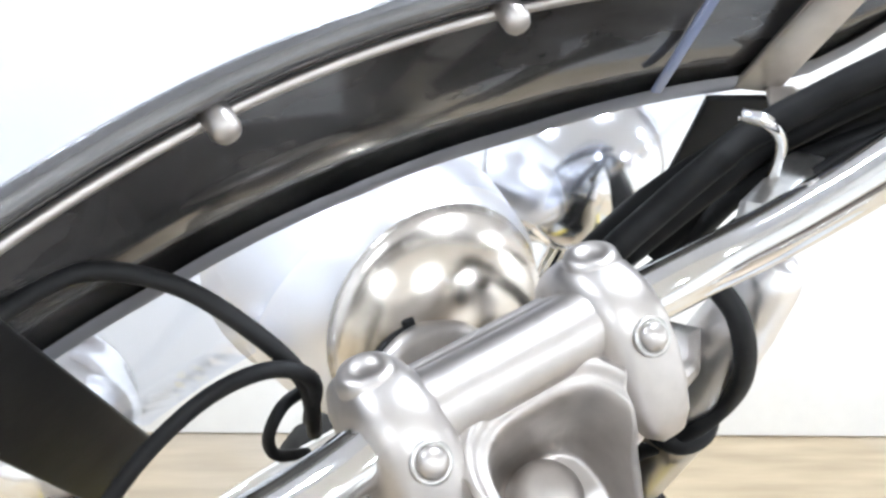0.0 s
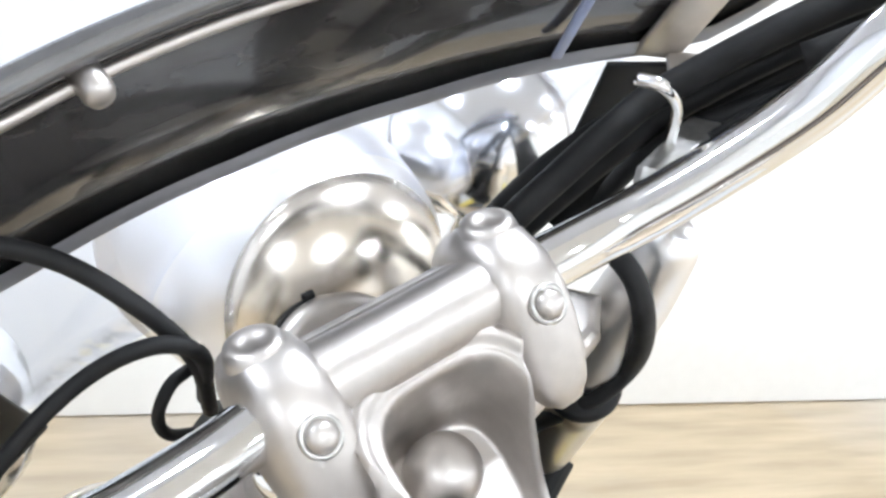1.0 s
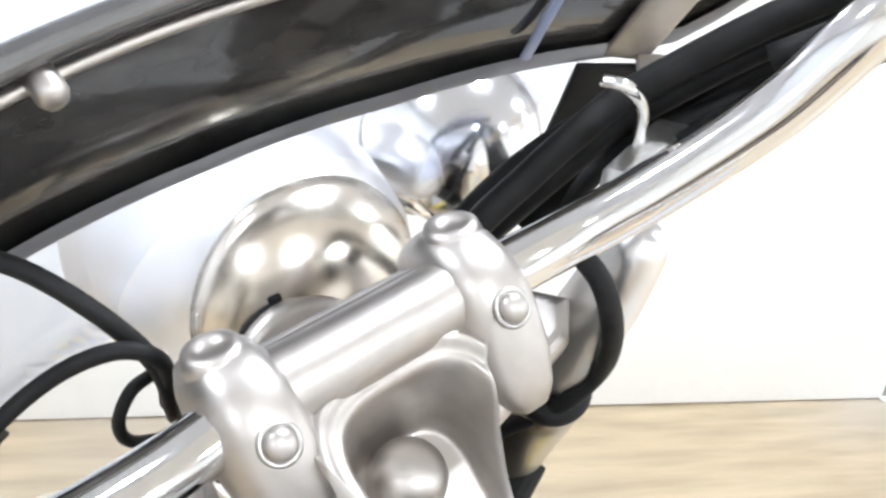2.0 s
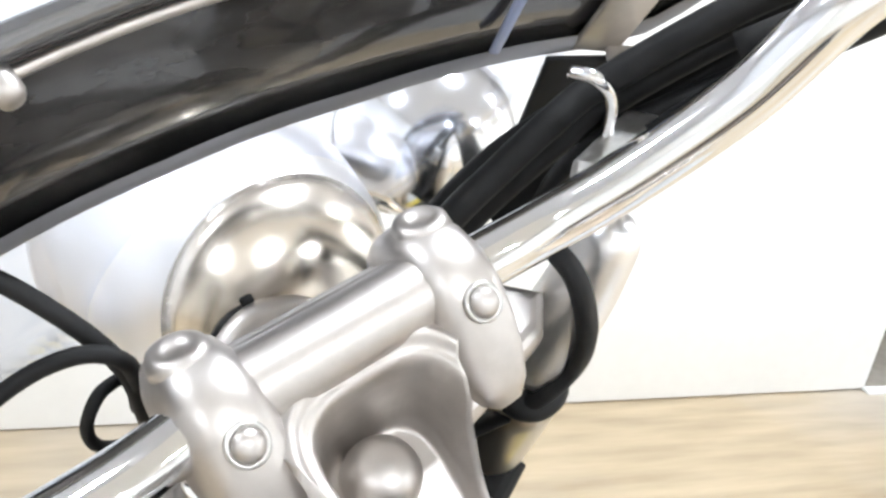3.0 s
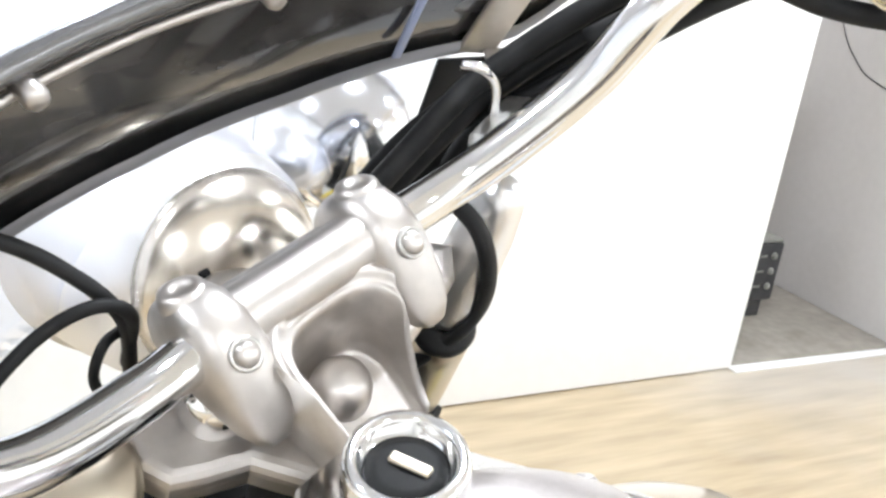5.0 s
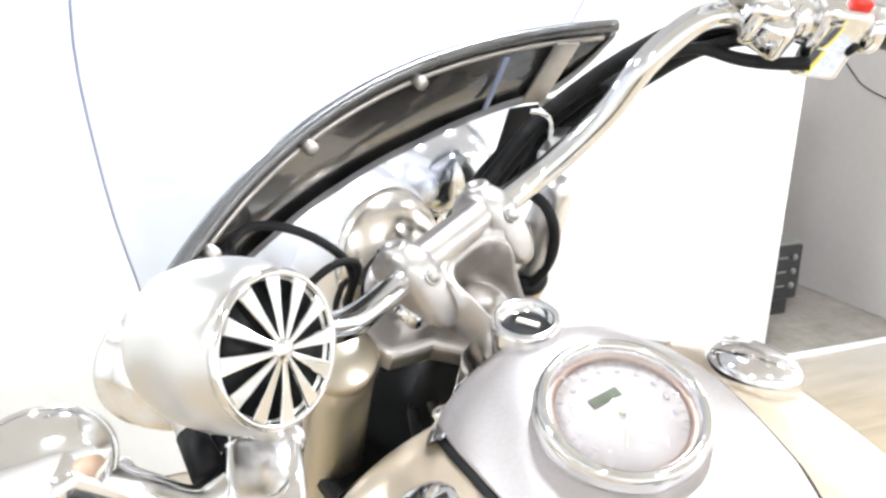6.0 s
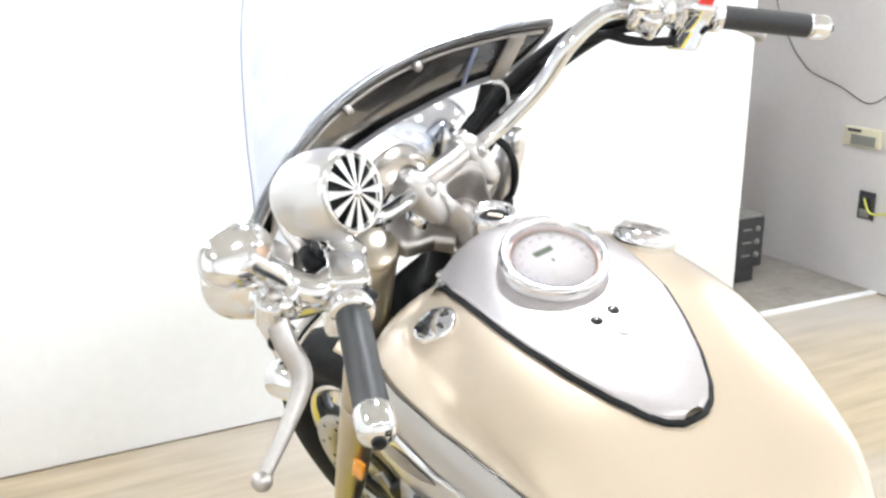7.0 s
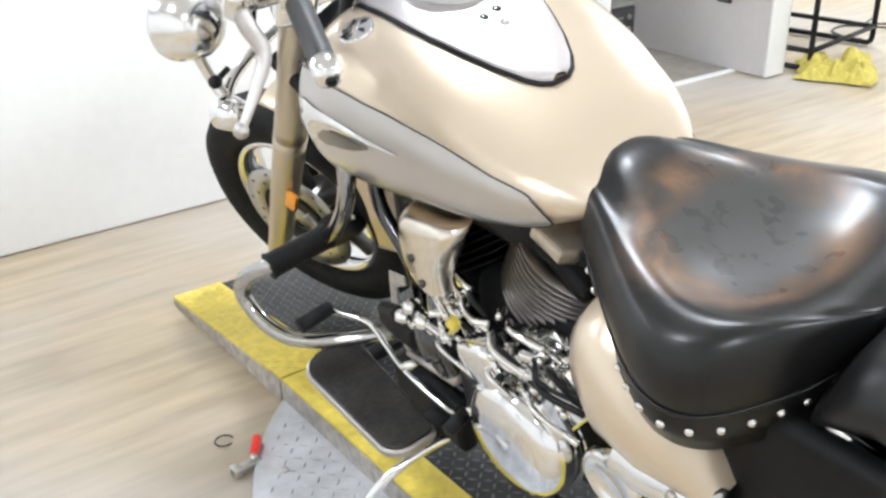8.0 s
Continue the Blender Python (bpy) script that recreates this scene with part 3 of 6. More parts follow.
# ---- lift platform ----
def platform():
    disc = thing("turntable", "grey steel checker-plate turntable disc on the floor", "turntable", pose(0.25, -0.04, 0))
    part("disc", lathe([(0.0, 0.0), (0.80, 0.0), (0.806, 0.006), (0.80, 0.014), (0.0, 0.014)], 96), PLATE_GREY, disc)
    ramp = thing("motorcycle_ramp", "low black checker-plate ramp with yellow painted borders", "ramp", pose(0.0143, 0.1, 0, 0, 0, 1.6))
    h, y0, y1, back = 0.066, 0.478, 1.118, -1.40

    def prism(xa, xb, ya, yb, za, zb, low=0.012):
        """A flat or sloping plate between two ends of heights za and zb."""
        b = bmesh.new()
        vs = [b.verts.new(v) for v in ((xa, ya, low), (xb, ya, low), (xb, yb, low), (xa, yb, low), (xa, ya, za), (xb, ya, za), (xb, yb, zb), (xa, yb, zb))]
        for q in ((0, 3, 2, 1), (4, 5, 6, 7), (0, 1, 5, 4), (1, 2, 6, 5), (2, 3, 7, 6), (3, 0, 4, 7)):
            b.faces.new([vs[i] for i in q])
        bmesh.ops.recalc_face_normals(b, faces=b.faces)
        return b

    part("deck", prism(-0.186, 0.33, back, y0 - 0.004, h, h, 0.014), PLATE_BLACK, ramp)
    part("nose", prism(-0.132, 0.33, y0 + 0.004, y1 - 0.02, h, 0.016, 0.002), PLATE_BLACK, ramp)
    for s in (-1, 1):
        a, b = (-0.272, -0.186) if s < 0 else (0.33, 0.416)
        part("side_border", prism(a, b, back, y0 - 0.004, h + 0.002, h + 0.002, 0.014), YELLOW, ramp, "yellow painted edge")
        part("nose_border", prism(*((-0.272, -0.132) if s < 0 else (0.33, 0.416)), y0 + 0.004, y1, h + 0.002, 0.012, 0.0), YELLOW, ramp, "yellow painted edge")
        e0, e1 = (a - 0.004, a - 0.0005) if s < 0 else (b + 0.0005, b + 0.004)
        part("side_plate", prism(e0, e1, back, y0 - 0.004, h - 0.003, h - 0.003, 0.014), STEEL_SIDE, ramp, "scuffed bare steel side")
        part("side_plate", prism(e0, e1, y0 + 0.004, y1 - 0.01, h - 0.003, 0.006, 0.0), STEEL_SIDE, ramp, "scuffed bare steel side")
    part("nose_lip", prism(-0.132, 0.33, y1 - 0.019, y1, 0.015, 0.004, 0.0), PLATE_BLACK, ramp)
    # raised lozenges of the checker plate
    lug = bmesh.new()
    def lugs(bm, x0, x1, ya, yb, zf, step, skip):
        rows_y = np.arange(ya, yb, step)
        for j, y in enumerate(rows_y):
            for i, x in enumerate(np.arange(x0, x1, step)):
                if skip(x, y):
                    continue
                turn = radians(45 if (i + j) % 2 else -45) + 0.0
                z = zf(y)
                c, sn = math.cos(turn), math.sin(turn)
                base = [bm.verts.new((x + c * u - sn * v, y + sn * u + c * v, zf(y + sn * u + c * v) - 0.0004)) for u, v in ((-0.011, 0), (0, -0.0032), (0.011, 0), (0, 0.0032))]
                tops = [bm.verts.new((x + c * u - sn * v, y + sn * u + c * v, zf(y + sn * u + c * v) + 0.0016)) for u, v in ((-0.008, 0), (0, -0.0018), (0.008, 0), (0, 0.0018))]
                bm.faces.new(tops)
                for k in range(4):
                    bm.faces.new((base[k], base[(k + 1) % 4], tops[(k + 1) % 4], tops[k]))
    flat = lambda y: h
    slope = lambda y: h + (y - y0 - 0.004) / (y1 - 0.024 - y0) * (0.016 - h)
    lugs(lug, -0.172, 0.318, -0.6, y0 - 0.012, flat, 0.021, lambda x, y: False)
    lugs(lug, -0.118, 0.318, y0 + 0.016, y1 - 0.03, slope, 0.021, lambda x, y: False)
    ylug = bmesh.new()
    lugs(ylug, -0.262, -0.19, -0.6, y0 - 0.012, lambda y: h + 0.002, 0.021, lambda x, y: False)
    lugs(ylug, -0.262, -0.14, y0 + 0.016, y1 - 0.03, lambda y: h + 0.002 + (y - y0 - 0.004) / (y1 - 0.004 - y0) * (0.010 - h), 0.021, lambda x, y: False)
    tagged(part("painted_tread", ylug, YELLOW, ramp), kind="stuff")
    lug2 = part("tread", lug, WORN_LUG, ramp)
    tagged(lug2, kind="stuff")
    lug = bmesh.new()
    lugs(lug, -0.81, -0.2, -0.6, 0.72, lambda y: 0.0142, 0.03, lambda x, y: math.hypot(x, y) > 0.78)
    tagged(part("tread", lug, PLATE_GREY, disc), kind="stuff")
    for a in (100, 125, 150, 175, 200):
        part("disc_bolt", lathe([(0.0, 0.0), (0.009, 0.0), (0.008, 0.004), (0.0, 0.005)], 14, pose(0.74 * math.cos(radians(a)), 0.74 * math.sin(radians(a)), 0.014)), STEEL_SIDE, disc)


platform()

# ---- motorcycle ----
BIKE = pose(0, 0.016, 0.06, 0, 0, 1.1) @ pose(0, 0, 0, 1.5, 0, 0) @ pose(0, 0, 0, 0, -12, 0)
STEER = pose(0.012, 0.188, 1.017) @ pose(0, 0, 0, 32.3, 0, 0) @ pose(0, 0, 0, 0, 2.5, 0) @ pose(0, 0, 0, 0, 0, 19.8)
bike = thing("motorcycle", "champagne gold and silver cruiser motorcycle leaning on its stand", "motorcycle", BIKE)


def lerp(table, y):
    ks = sorted(table)
    return float(np.interp(y, ks, [table[k] for k in ks]))


def soft(table, y, r=0.02):
    """The table's value at y, averaged over a short stretch."""
    return sum(lerp(table, y + k * r) for k in (-1, -0.6, -0.3, 0, 0.3, 0.6, 1)) / 7


TANK_W = {-0.40: 0.06, -0.37: 0.116, -0.30: 0.167, -0.2: 0.204, -0.1: 0.225, 0.0: 0.228, 0.1: 0.218, 0.14: 0.205, 0.17: 0.182, 0.195: 0.145, 0.21: 0.10}
TANK_TOP = {-0.40: 0.80, -0.36: 0.835, -0.3: 0.87, -0.2: 0.92, -0.1: 0.962, 0.0: 0.988, 0.08: 0.990, 0.11: 0.978, 0.14: 0.948, 0.17: 0.908, 0.195: 0.868, 0.21: 0.835}
TANK_BOT = {-0.40: 0.785, -0.33: 0.755, -0.25: 0.742, -0.15: 0.738, 0.0: 0.712, 0.09: 0.69, 0.15: 0.70, 0.18: 0.72, 0.21: 0.76}


def tank_point(y, a, out=0.0):
    """A point of the tank's skin: a is 0 at the top, 90 at the side, 180 below."""
    w, zt, zb = soft(TANK_W, y, 0.022), soft(TANK_TOP, y, 0.022), soft(TANK_BOT, y, 0.03)
    zc = zb + 0.50 * (zt - zb)
    s, c = math.sin(a), math.cos(a)
    x = (w + out) * math.copysign(abs(s) ** 0.62, s)
    h = (zt - zc) if c > 0 else (zc - zb)
    z = zc + (h + out) * math.copysign(abs(c) ** 0.80, c)
    return Vector((x, y, z))


def tank_angle(y, z):
    """The angle at which the tank's skin at y has the height z."""
    zt, zb = soft(TANK_TOP, y, 0.022), soft(TANK_BOT, y, 0.03)
    zc = zb + 0.50 * (zt - zb)
    c = (z - zc) / (zt - zc)
    return math.acos(max(-1.0, min(1.0, math.copysign(abs(c) ** 1.25, c))))


def tank():
    ys = [-0.40, -0.39, -0.37, -0.34] + [-0.31 + 0.02 * k for k in range(22)] + [0.125, 0.14, 0.155, 0.17, 0.183, 0.195, 0.204, 0.21]
    n = 64
    body = part("fuel_tank", skin([[tank_point(y, 2 * math.pi * k / n) for k in range(n)] for y in ys]), GOLD, bike, "champagne gold painted fuel tank")
    for side in (1, -1):
        seam = lambda y: tank_angle(y, float(np.interp(y, [-0.348, -0.341, -0.325, -0.27, -0.196, -0.116, -0.06, 0.0, 0.24], [0.790, 0.806, 0.826, 0.852, 0.883, 0.906, 0.914, 0.919, 0.93]) - (0.06 * min(1.0, max(0.0, (y + 0.348) / 0.03)) if side > 0 else 0.0)))
        low = lambda y: tank_angle(y, float(np.interp(y, [-0.348, -0.341, -0.325, -0.27, -0.196, -0.05, 0.1, 0.24], [0.785, 0.779, 0.774, 0.770, 0.767, 0.746, 0.725, 0.74])))
        yy = [-0.348, -0.344, -0.338, -0.331] + [-0.322 + k * 0.0133 for k in range(40)]
        rings = [[tank_point(y, side * (seam(y) + (low(y) - seam(y)) * k / 12), 0.004) for k in range(13)] for y in yy]
        part("side_panel", skin(rings, False, False), SILVER, body, "silver painted lower tank panel")
        rim = [tank_point(y, side * seam(y), 0.004) for y in yy[:4] + yy[4::3]]
        part("pinstripe", tube(rim[::-1] + [tank_point(y, side * low(y), 0.004) for y in yy[:4] + yy[4::4]], 0.0012, 6, 3), BLACK_PAINT, body, "dark pinstripe")


tank()


def flange():
    """Chrome collar on the tank round the front of the console."""
    rows = []
    for deg in range(-64, 65, 8):
        a = radians(deg)
        ring = []
        for grow, lift in ((-0.004, 0.004), (0.0, 0.011), (0.007, 0.009), (0.011, 0.006), (0.015, 0.008), (0.020, 0.007), (0.024, 0.001)):
            x, y = (0.108 + grow) * math.sin(a), 0.014 + (0.100 + grow * 0.9) * math.cos(a)
            z = np.interp(abs(x), *zip(*[(q.x, q.z) for q in (tank_point(min(y, 0.19), radians(k)) for k in range(0, 91, 2))]))
            ring.append(Vector((x, y, float(z) + lift)))
        rows.append(ring)
    collar = part("console_collar", skin(rows, False, False), CHROME, bike, "grooved chrome collar round the console")
    for x in (-0.084, 0.084):
        at = tank_surface(x, 0.092)
        part("collar_bolt", lathe([(0.0, 0.004), (0.008, 0.004), (0.0085, 0.010), (0.006, 0.013), (0.004, 0.012), (0.0, 0.012)], 14, at), CHROME, collar)


def console():
    """Chrome teardrop on the tank with the speedometer."""
    half = {-0.258: 0.012, -0.25: 0.028, -0.235: 0.042, -0.2: 0.062, -0.15: 0.083, -0.1: 0.098, -0.05: 0.107, 0.0: 0.112, 0.05: 0.113, 0.08: 0.110, 0.1: 0.098, 0.115: 0.07}
    mid = {-0.255: 0.898, -0.2: 0.928, -0.15: 0.951, -0.1: 0.972, -0.05: 0.990, 0.0: 1.009, 0.05: 1.025, 0.085: 1.028, 0.115: 1.013}

    def tank_z(x, y):
        a = np.radians(np.arange(0, 91, 1.0))
        pts = [tank_point(y, k) for k in a]
        return float(np.interp(abs(x), [q.x for q in pts], [q.z for q in pts]))

    ys = [-0.258, -0.255, -0.25, -0.243, -0.235] + [-0.22 + 0.02 * k for k in range(16)] + [0.088, 0.095, 0.102, 0.109, 0.115]
    rows, rim = [], []
    for y in ys:
        w = lerp(half, y) * float(np.interp(y, [-0.1, 0.0, 0.1], [0.955, 0.93, 0.90]))
        y = y * 0.93 if y < 0 else y
        zm, zt = lerp(mid, y), tank_z(w, y)
        ze = zt + 0.009
        zm = max(zm, ze + 0.004)
        dome = [Vector((w * t, y, ze + (zm - ze) * (1 - abs(t) ** 2.6))) for t in np.sin(np.linspace(-math.pi / 2, math.pi / 2, 25))]
        rows.append([Vector((-w, y, zt - 0.004))] + dome + [Vector((w, y, zt - 0.004))])
        rim.append(Vector((w + 0.0015, y, zt + 0.001)))
    base = part("console", skin(rows, False, False), CONSOLE, bike, "teardrop mauve-grey satin instrument console")
    part("rubber_rim", tube([Vector((-q.x, q.y, q.z)) for q in rim[::-1]] + rim, 0.0042, 10, 2), RUBBER, base, "black rubber rim")
    g = pose(0.002, -0.018, 1.011, 22, 0, 0) @ Matrix.Scale(0.775, 4)
    ring = part("speedometer", lathe([(0.060, -0.012), (0.083, -0.012), (0.084, 0.0), (0.082, 0.008), (0.078, 0.012), (0.073, 0.012), (0.0705, 0.009), (0.069, 0.003), (0.068, -0.004)], 64, g), CHROME, bike, "round speedometer with a chrome bezel")
    part("dial", lathe([(0.0, -0.006), (0.0695, -0.006), (0.0695, -0.003), (0.0, -0.003)], 48, g), DIAL, ring, "cream dial face")
    for k in range(27):
        a = radians(-45 + 270 * k / 26)
        big = k % 2 == 0
        part("tick", rbox(0.0085 if big else 0.005, 0.0012, 0.0006, g @ Matrix.Rotation(a, 4, "Z") @ Matrix.Translation((0.060, 0, -0.0022)), 0.0002, 1), DIAL_INK, ring)
        if big and 0 < k < 26:
            part("number_bar", rbox(0.0035, 0.006, 0.0006, g @ Matrix.Rotation(a, 4, "Z") @ Matrix.Translation((0.050, 0, -0.0022)), 0.0002, 1), DIAL_INK, ring)
    part("lcd_window", rbox(0.034, 0.011, 0.001, g @ pose(-0.004, 0.022, -0.002, 0, 0, 4), 0.0005, 1), LCD, ring, "olive grey odometer window")
    part("needle", join(rbox(0.03, 0.0016, 0.001, g @ pose(-0.012, -0.022, 0.0005, 0, 0, 55), 0.0004, 1), lathe([(0.0, 0.0), (0.004, 0.0), (0.0035, 0.003), (0.0, 0.003)], 20, g @ pose(0, 0, -0.001))), CREAM, ring, "pale needle")
    part("inner_ring", lathe([(0.0625, -0.003), (0.0695, -0.003), (0.0695, 0.002), (0.0685, 0.003)], 48, g), AMBER_TINT, ring, "dull copper inner ring")
    glass_ob = part("glass", lathe([(0.0, 0.0045), (0.0700, 0.0045), (0.0700, 0.0052), (0.0, 0.0052)], 48, g), SCREEN, ring, "clear flat glass")
    glass_ob.visible_shadow = False
    for x, y in ((-0.012, -0.108), (0.0145, -0.104)):
        part("warning_lamp", lathe([(0.0, -0.008), (0.0075, -0.008), (0.0075, 0.001), (0.0062, 0.0022), (0.0, 0.003)], 20, pose(x, y, lerp(mid, y) - 0.001, 22, 0, 0)), BLACK_PAINT, base, "small dark warning lamp")
    part("trip_button", lathe([(0.0, -0.008), (0.0085, -0.008), (0.0085, 0.001), (0.0065, 0.004), (0.0, 0.005)], 20, pose(0.004, -0.132, lerp(mid, -0.132) - 0.001, 22, 0, 0)), CHROME, base)
    k = pose(-0.002, 0.099, 1.035, 12, 0, 0)
    lock = part("ignition_switch", lathe([(0.0, -0.05), (0.027, -0.05), (0.0285, 0.0), (0.027, 0.006), (0.0235, 0.008), (0.021, 0.005), (0.0185, -0.004), (0.0, -0.005)], 36, k), CHROME, bike, "chrome ignition switch")
    part("key_barrel", lathe([(0.0, -0.006), (0.0185, -0.006), (0.0180, -0.001), (0.012, 0.0), (0.0, -0.001)], 24, k), DULL_BLACK, lock, "dark key barrel")
    part("pointer", rbox(0.006, 0.020, 0.003, k @ pose(0.002, 0, 0.0005, 0, 0, 35), 0.001, 1), FORK_CHROME, lock)
    # chrome trim in front of the console, towards the steering head
    flange()
    part("console_nose", skin([[Vector((x * s, y, z)) for x, z in ((-1, 0.972), (-0.8, 1.0), (-0.3, 1.012), (0.3, 1.012), (0.8, 1.0), (1, 0.972))] for y, s, z0 in ((0.105, 0.085, 0), (0.125, 0.066, 0), (0.15, 0.045, 0))], False, False), CHROME, bike, "folded chrome trim")
    for x, r, nm, lb in ((0.151, 0.038, "fuel_cap", "chrome fuel filler cap"), (-0.145, 0.025, "tank_badge", "round chrome badge with black cut-outs")):
        c = tank_surface(x, 0.010 if x > 0 else 0.012)
        cap = part(nm, lathe([(0.0, -0.008), (r * 1.06, -0.008), (r * 1.06, 0.004), (r, 0.012 if x > 0 else 0.005), (r * 0.86, 0.016 if x > 0 else 0.006), (r * 0.5, 0.021 if x > 0 else 0.0075), (0.0, 0.023 if x > 0 else 0.008)], 40, c), CHROME, bike, lb)
        n = 12 if x > 0 else 5
        for i in range(n):
            spoke = c @ Matrix.Rotation(2 * math.pi * i / n, 4, "Z") @ pose(r * 0.62, 0, 0.0185 if x > 0 else 0.0072, 0, 10 if x > 0 else 2, 0)
            part("cut_out" if x < 0 else "flute", rbox(r * 0.42, r * (0.1 if x > 0 else 0.24), 0.003, spoke, 0.001), CHROME if x > 0 else BLACK_PAINT, cap)


def tank_surface(x, y):
    """The pose on the tank's skin above (x, y), its z along the normal."""
    a = next(k for k in range(1, 90) if tank_point(y, radians(k)).x >= abs(x))
    p, q, r = tank_point(y, radians(a)), tank_point(y, radians(a + 2)), tank_point(y + 0.01, radians(a))
    n = (r - p).cross(q - p).normalized()
    n = n if n.z > 0 else -n
    s = math.copysign(1, x)
    p.x, n.x = s * p.x, s * n.x
    return Matrix.Translation(p) @ n.to_track_quat("Z", "Y").to_matrix().to_4x4()


console()


def badge_streak():
    """Chrome emblem with a long tail on each side of the tank."""
    for side in (1, -1):
        mid = lambda y: tank_angle(y, float(np.interp(y, [-0.152, -0.12, -0.05, 0.0, 0.05, 0.1, 0.125], [0.858, 0.863, 0.867, 0.868, 0.858, 0.845, 0.84])))
        rings = []
        for y, wide in ((0.128, 4), (0.12, 8), (0.10, 10), (0.075, 8), (0.045, 5), (0.0, 3.2), (-0.05, 2.2), (-0.10, 1.5), (-0.152, 0.3)):
            rings.append([tank_point(y, side * (mid(y) + radians(wide * k)), 0.010 - 0.004 * abs(k)) for k in (-1, -0.5, 0, 0.5, 1)])
        em = part("side_emblem", skin(rings, False, False), CHROME, bike, "chrome emblem with a long tapering tail")
        part("emblem_inlay", skin([[tank_point(y, side * (tank_angle(y, z) + radians(w * k)), 0.0065) for k in (-1, 0, 1)] for y, z, w in ((0.06, 0.828, 1.6), (0.03, 0.834, 3.2), (-0.024, 0.844, 2.6), (-0.06, 0.850, 1.5), (-0.095, 0.855, 0.3))], False, False), BLACK_PAINT, em, "black inlay")


badge_streak()


def seat():
    """Broad studded leather solo seat: a rolled rim round a deep dish."""
    edge = {-0.335: 0.05, -0.35: 0.085, -0.40: 0.118, -0.44: 0.142, -0.48: 0.168, -0.53: 0.198, -0.57: 0.217, -0.60: 0.224, -0.63: 0.219, -0.66: 0.20, -0.69: 0.160, -0.71: 0.118, -0.725: 0.07, -0.735: 0.02}
    low = {-0.335: 0.755, -0.40: 0.715, -0.48: 0.70, -0.57: 0.69, -0.65: 0.68, -0.735: 0.70}
    top = {-0.335: 0.835, -0.36: 0.848, -0.42: 0.832, -0.48: 0.802, -0.54: 0.778, -0.60: 0.768, -0.65: 0.772, -0.685: 0.79, -0.715: 0.795, -0.735: 0.77}
    rim = {-0.335: 0.815, -0.36: 0.828, -0.42: 0.816, -0.48: 0.803, -0.54: 0.796, -0.60: 0.798, -0.65: 0.802, -0.69: 0.803, -0.715: 0.796, -0.735: 0.77}
    ys = [-0.335, -0.338, -0.343, -0.35] + [-0.36 - 0.009 * k for k in range(39)] + [-0.708, -0.715, -0.722, -0.728, -0.732, -0.735]
    rings = []
    for y in ys:
        w, zl, zt, zr = soft(edge, y, 0.012), soft(low, y, 0.03), soft(top, y, 0.03), soft(rim, y, 0.03)
        half = [(1.0, zl), (1.03, zl + 0.22 * (zr - zl)), (1.03, zl + 0.45 * (zr - zl)), (0.99, zl + 0.68 * (zr - zl)), (0.91, zl + 0.87 * (zr - zl)), (0.81, zr - 0.004), (0.72, zr - 0.002), (0.62, 0.72 * zr + 0.28 * zt - 0.002), (0.47, 0.36 * zr + 0.64 * zt), (0.30, 0.1 * zr + 0.9 * zt), (0.15, 0.02 * zr + 0.98 * zt), (0.0, zt)]
        line = spline([Vector((-w * a, y, z)) for a, z in half], 3)
        rings.append(line + [Vector((-q.x, q.y, q.z)) for q in line[-2::-1]])
    body = part("seat", skin(rings), LEATHER, bike, "black leather seat with brown wear and chrome studs")
    skirt = []
    for y in ys:
        w, zl = soft(edge, y, 0.012), soft(low, y, 0.03)
        skirt.append([Vector((w * s, y, zl + h)) for s, h in ((-1.03, 0.02), (-1.045, 0.0), (-1.0, -0.03), (0, -0.035), (1.0, -0.03), (1.045, 0.0), (1.03, 0.02))])
    part("skirt", skin(skirt, False, False), LEATHER, body, "black leather skirt")
    part("welt", tube([Vector((-1.036 * soft(edge, y, 0.012), y, soft(low, y, 0.03) + 0.024)) for y in ys[3:-3:3]] + [Vector((1.036 * soft(edge, y, 0.012), y, soft(low, y, 0.03) + 0.024)) for y in ys[-4:3:-3]], 0.0022, 8, 2), LEATHER, body, "sewn welt")
    stud = None
    path = [Vector((-soft(edge, y, 0.012) * 1.047, y, soft(low, y, 0.03) + 0.004)) for y in np.linspace(-0.37, -0.7345, 200)]
    run, last = 0.0, path[0]
    marks = []
    for p in path:
        run += (p - last).length
        last = p
        if run >= 0.031:
            run = 0.0
            marks.append(p)
    for p in marks:
        for s in (1, -1):
            q = Vector((p.x * s, p.y, p.z))
            out = Vector((q.x, (q.y + 0.55) * 1.1, -0.02)).normalized()
            m = Matrix.Translation(q) @ out.to_track_quat("Z", "Y").to_matrix().to_4x4()
            if stud is None:
                stud = mesh_of("stud", lathe([(0.0, -0.002), (0.0062, -0.001), (0.0055, 0.002), (0.003, 0.004), (0.0, 0.0046)], 12), CHROME)
            ob = new("stud", stud)
            ob.parent, ob.matrix_basis = body, m
    # pillion pad behind
    rows = []
    for y, w, zb, zt in ((-0.728, 0.13, 0.65, 0.74), (-0.75, 0.14, 0.66, 0.78), (-0.80, 0.145, 0.68, 0.81), (-0.90, 0.15, 0.68, 0.815), (-1.0, 0.14, 0.68, 0.81), (-1.05, 0.11, 0.69, 0.78)):
        rows.append([Vector((w * math.sin(a), y, (zt + zb) / 2 + (zt - zb) / 2 * math.cos(a))) for a in np.linspace(0, 2 * math.pi, 25)[:-1]])
    part("pillion_pad", skin(rows), LEATHER, bike, "black leather passenger pad")


seat()


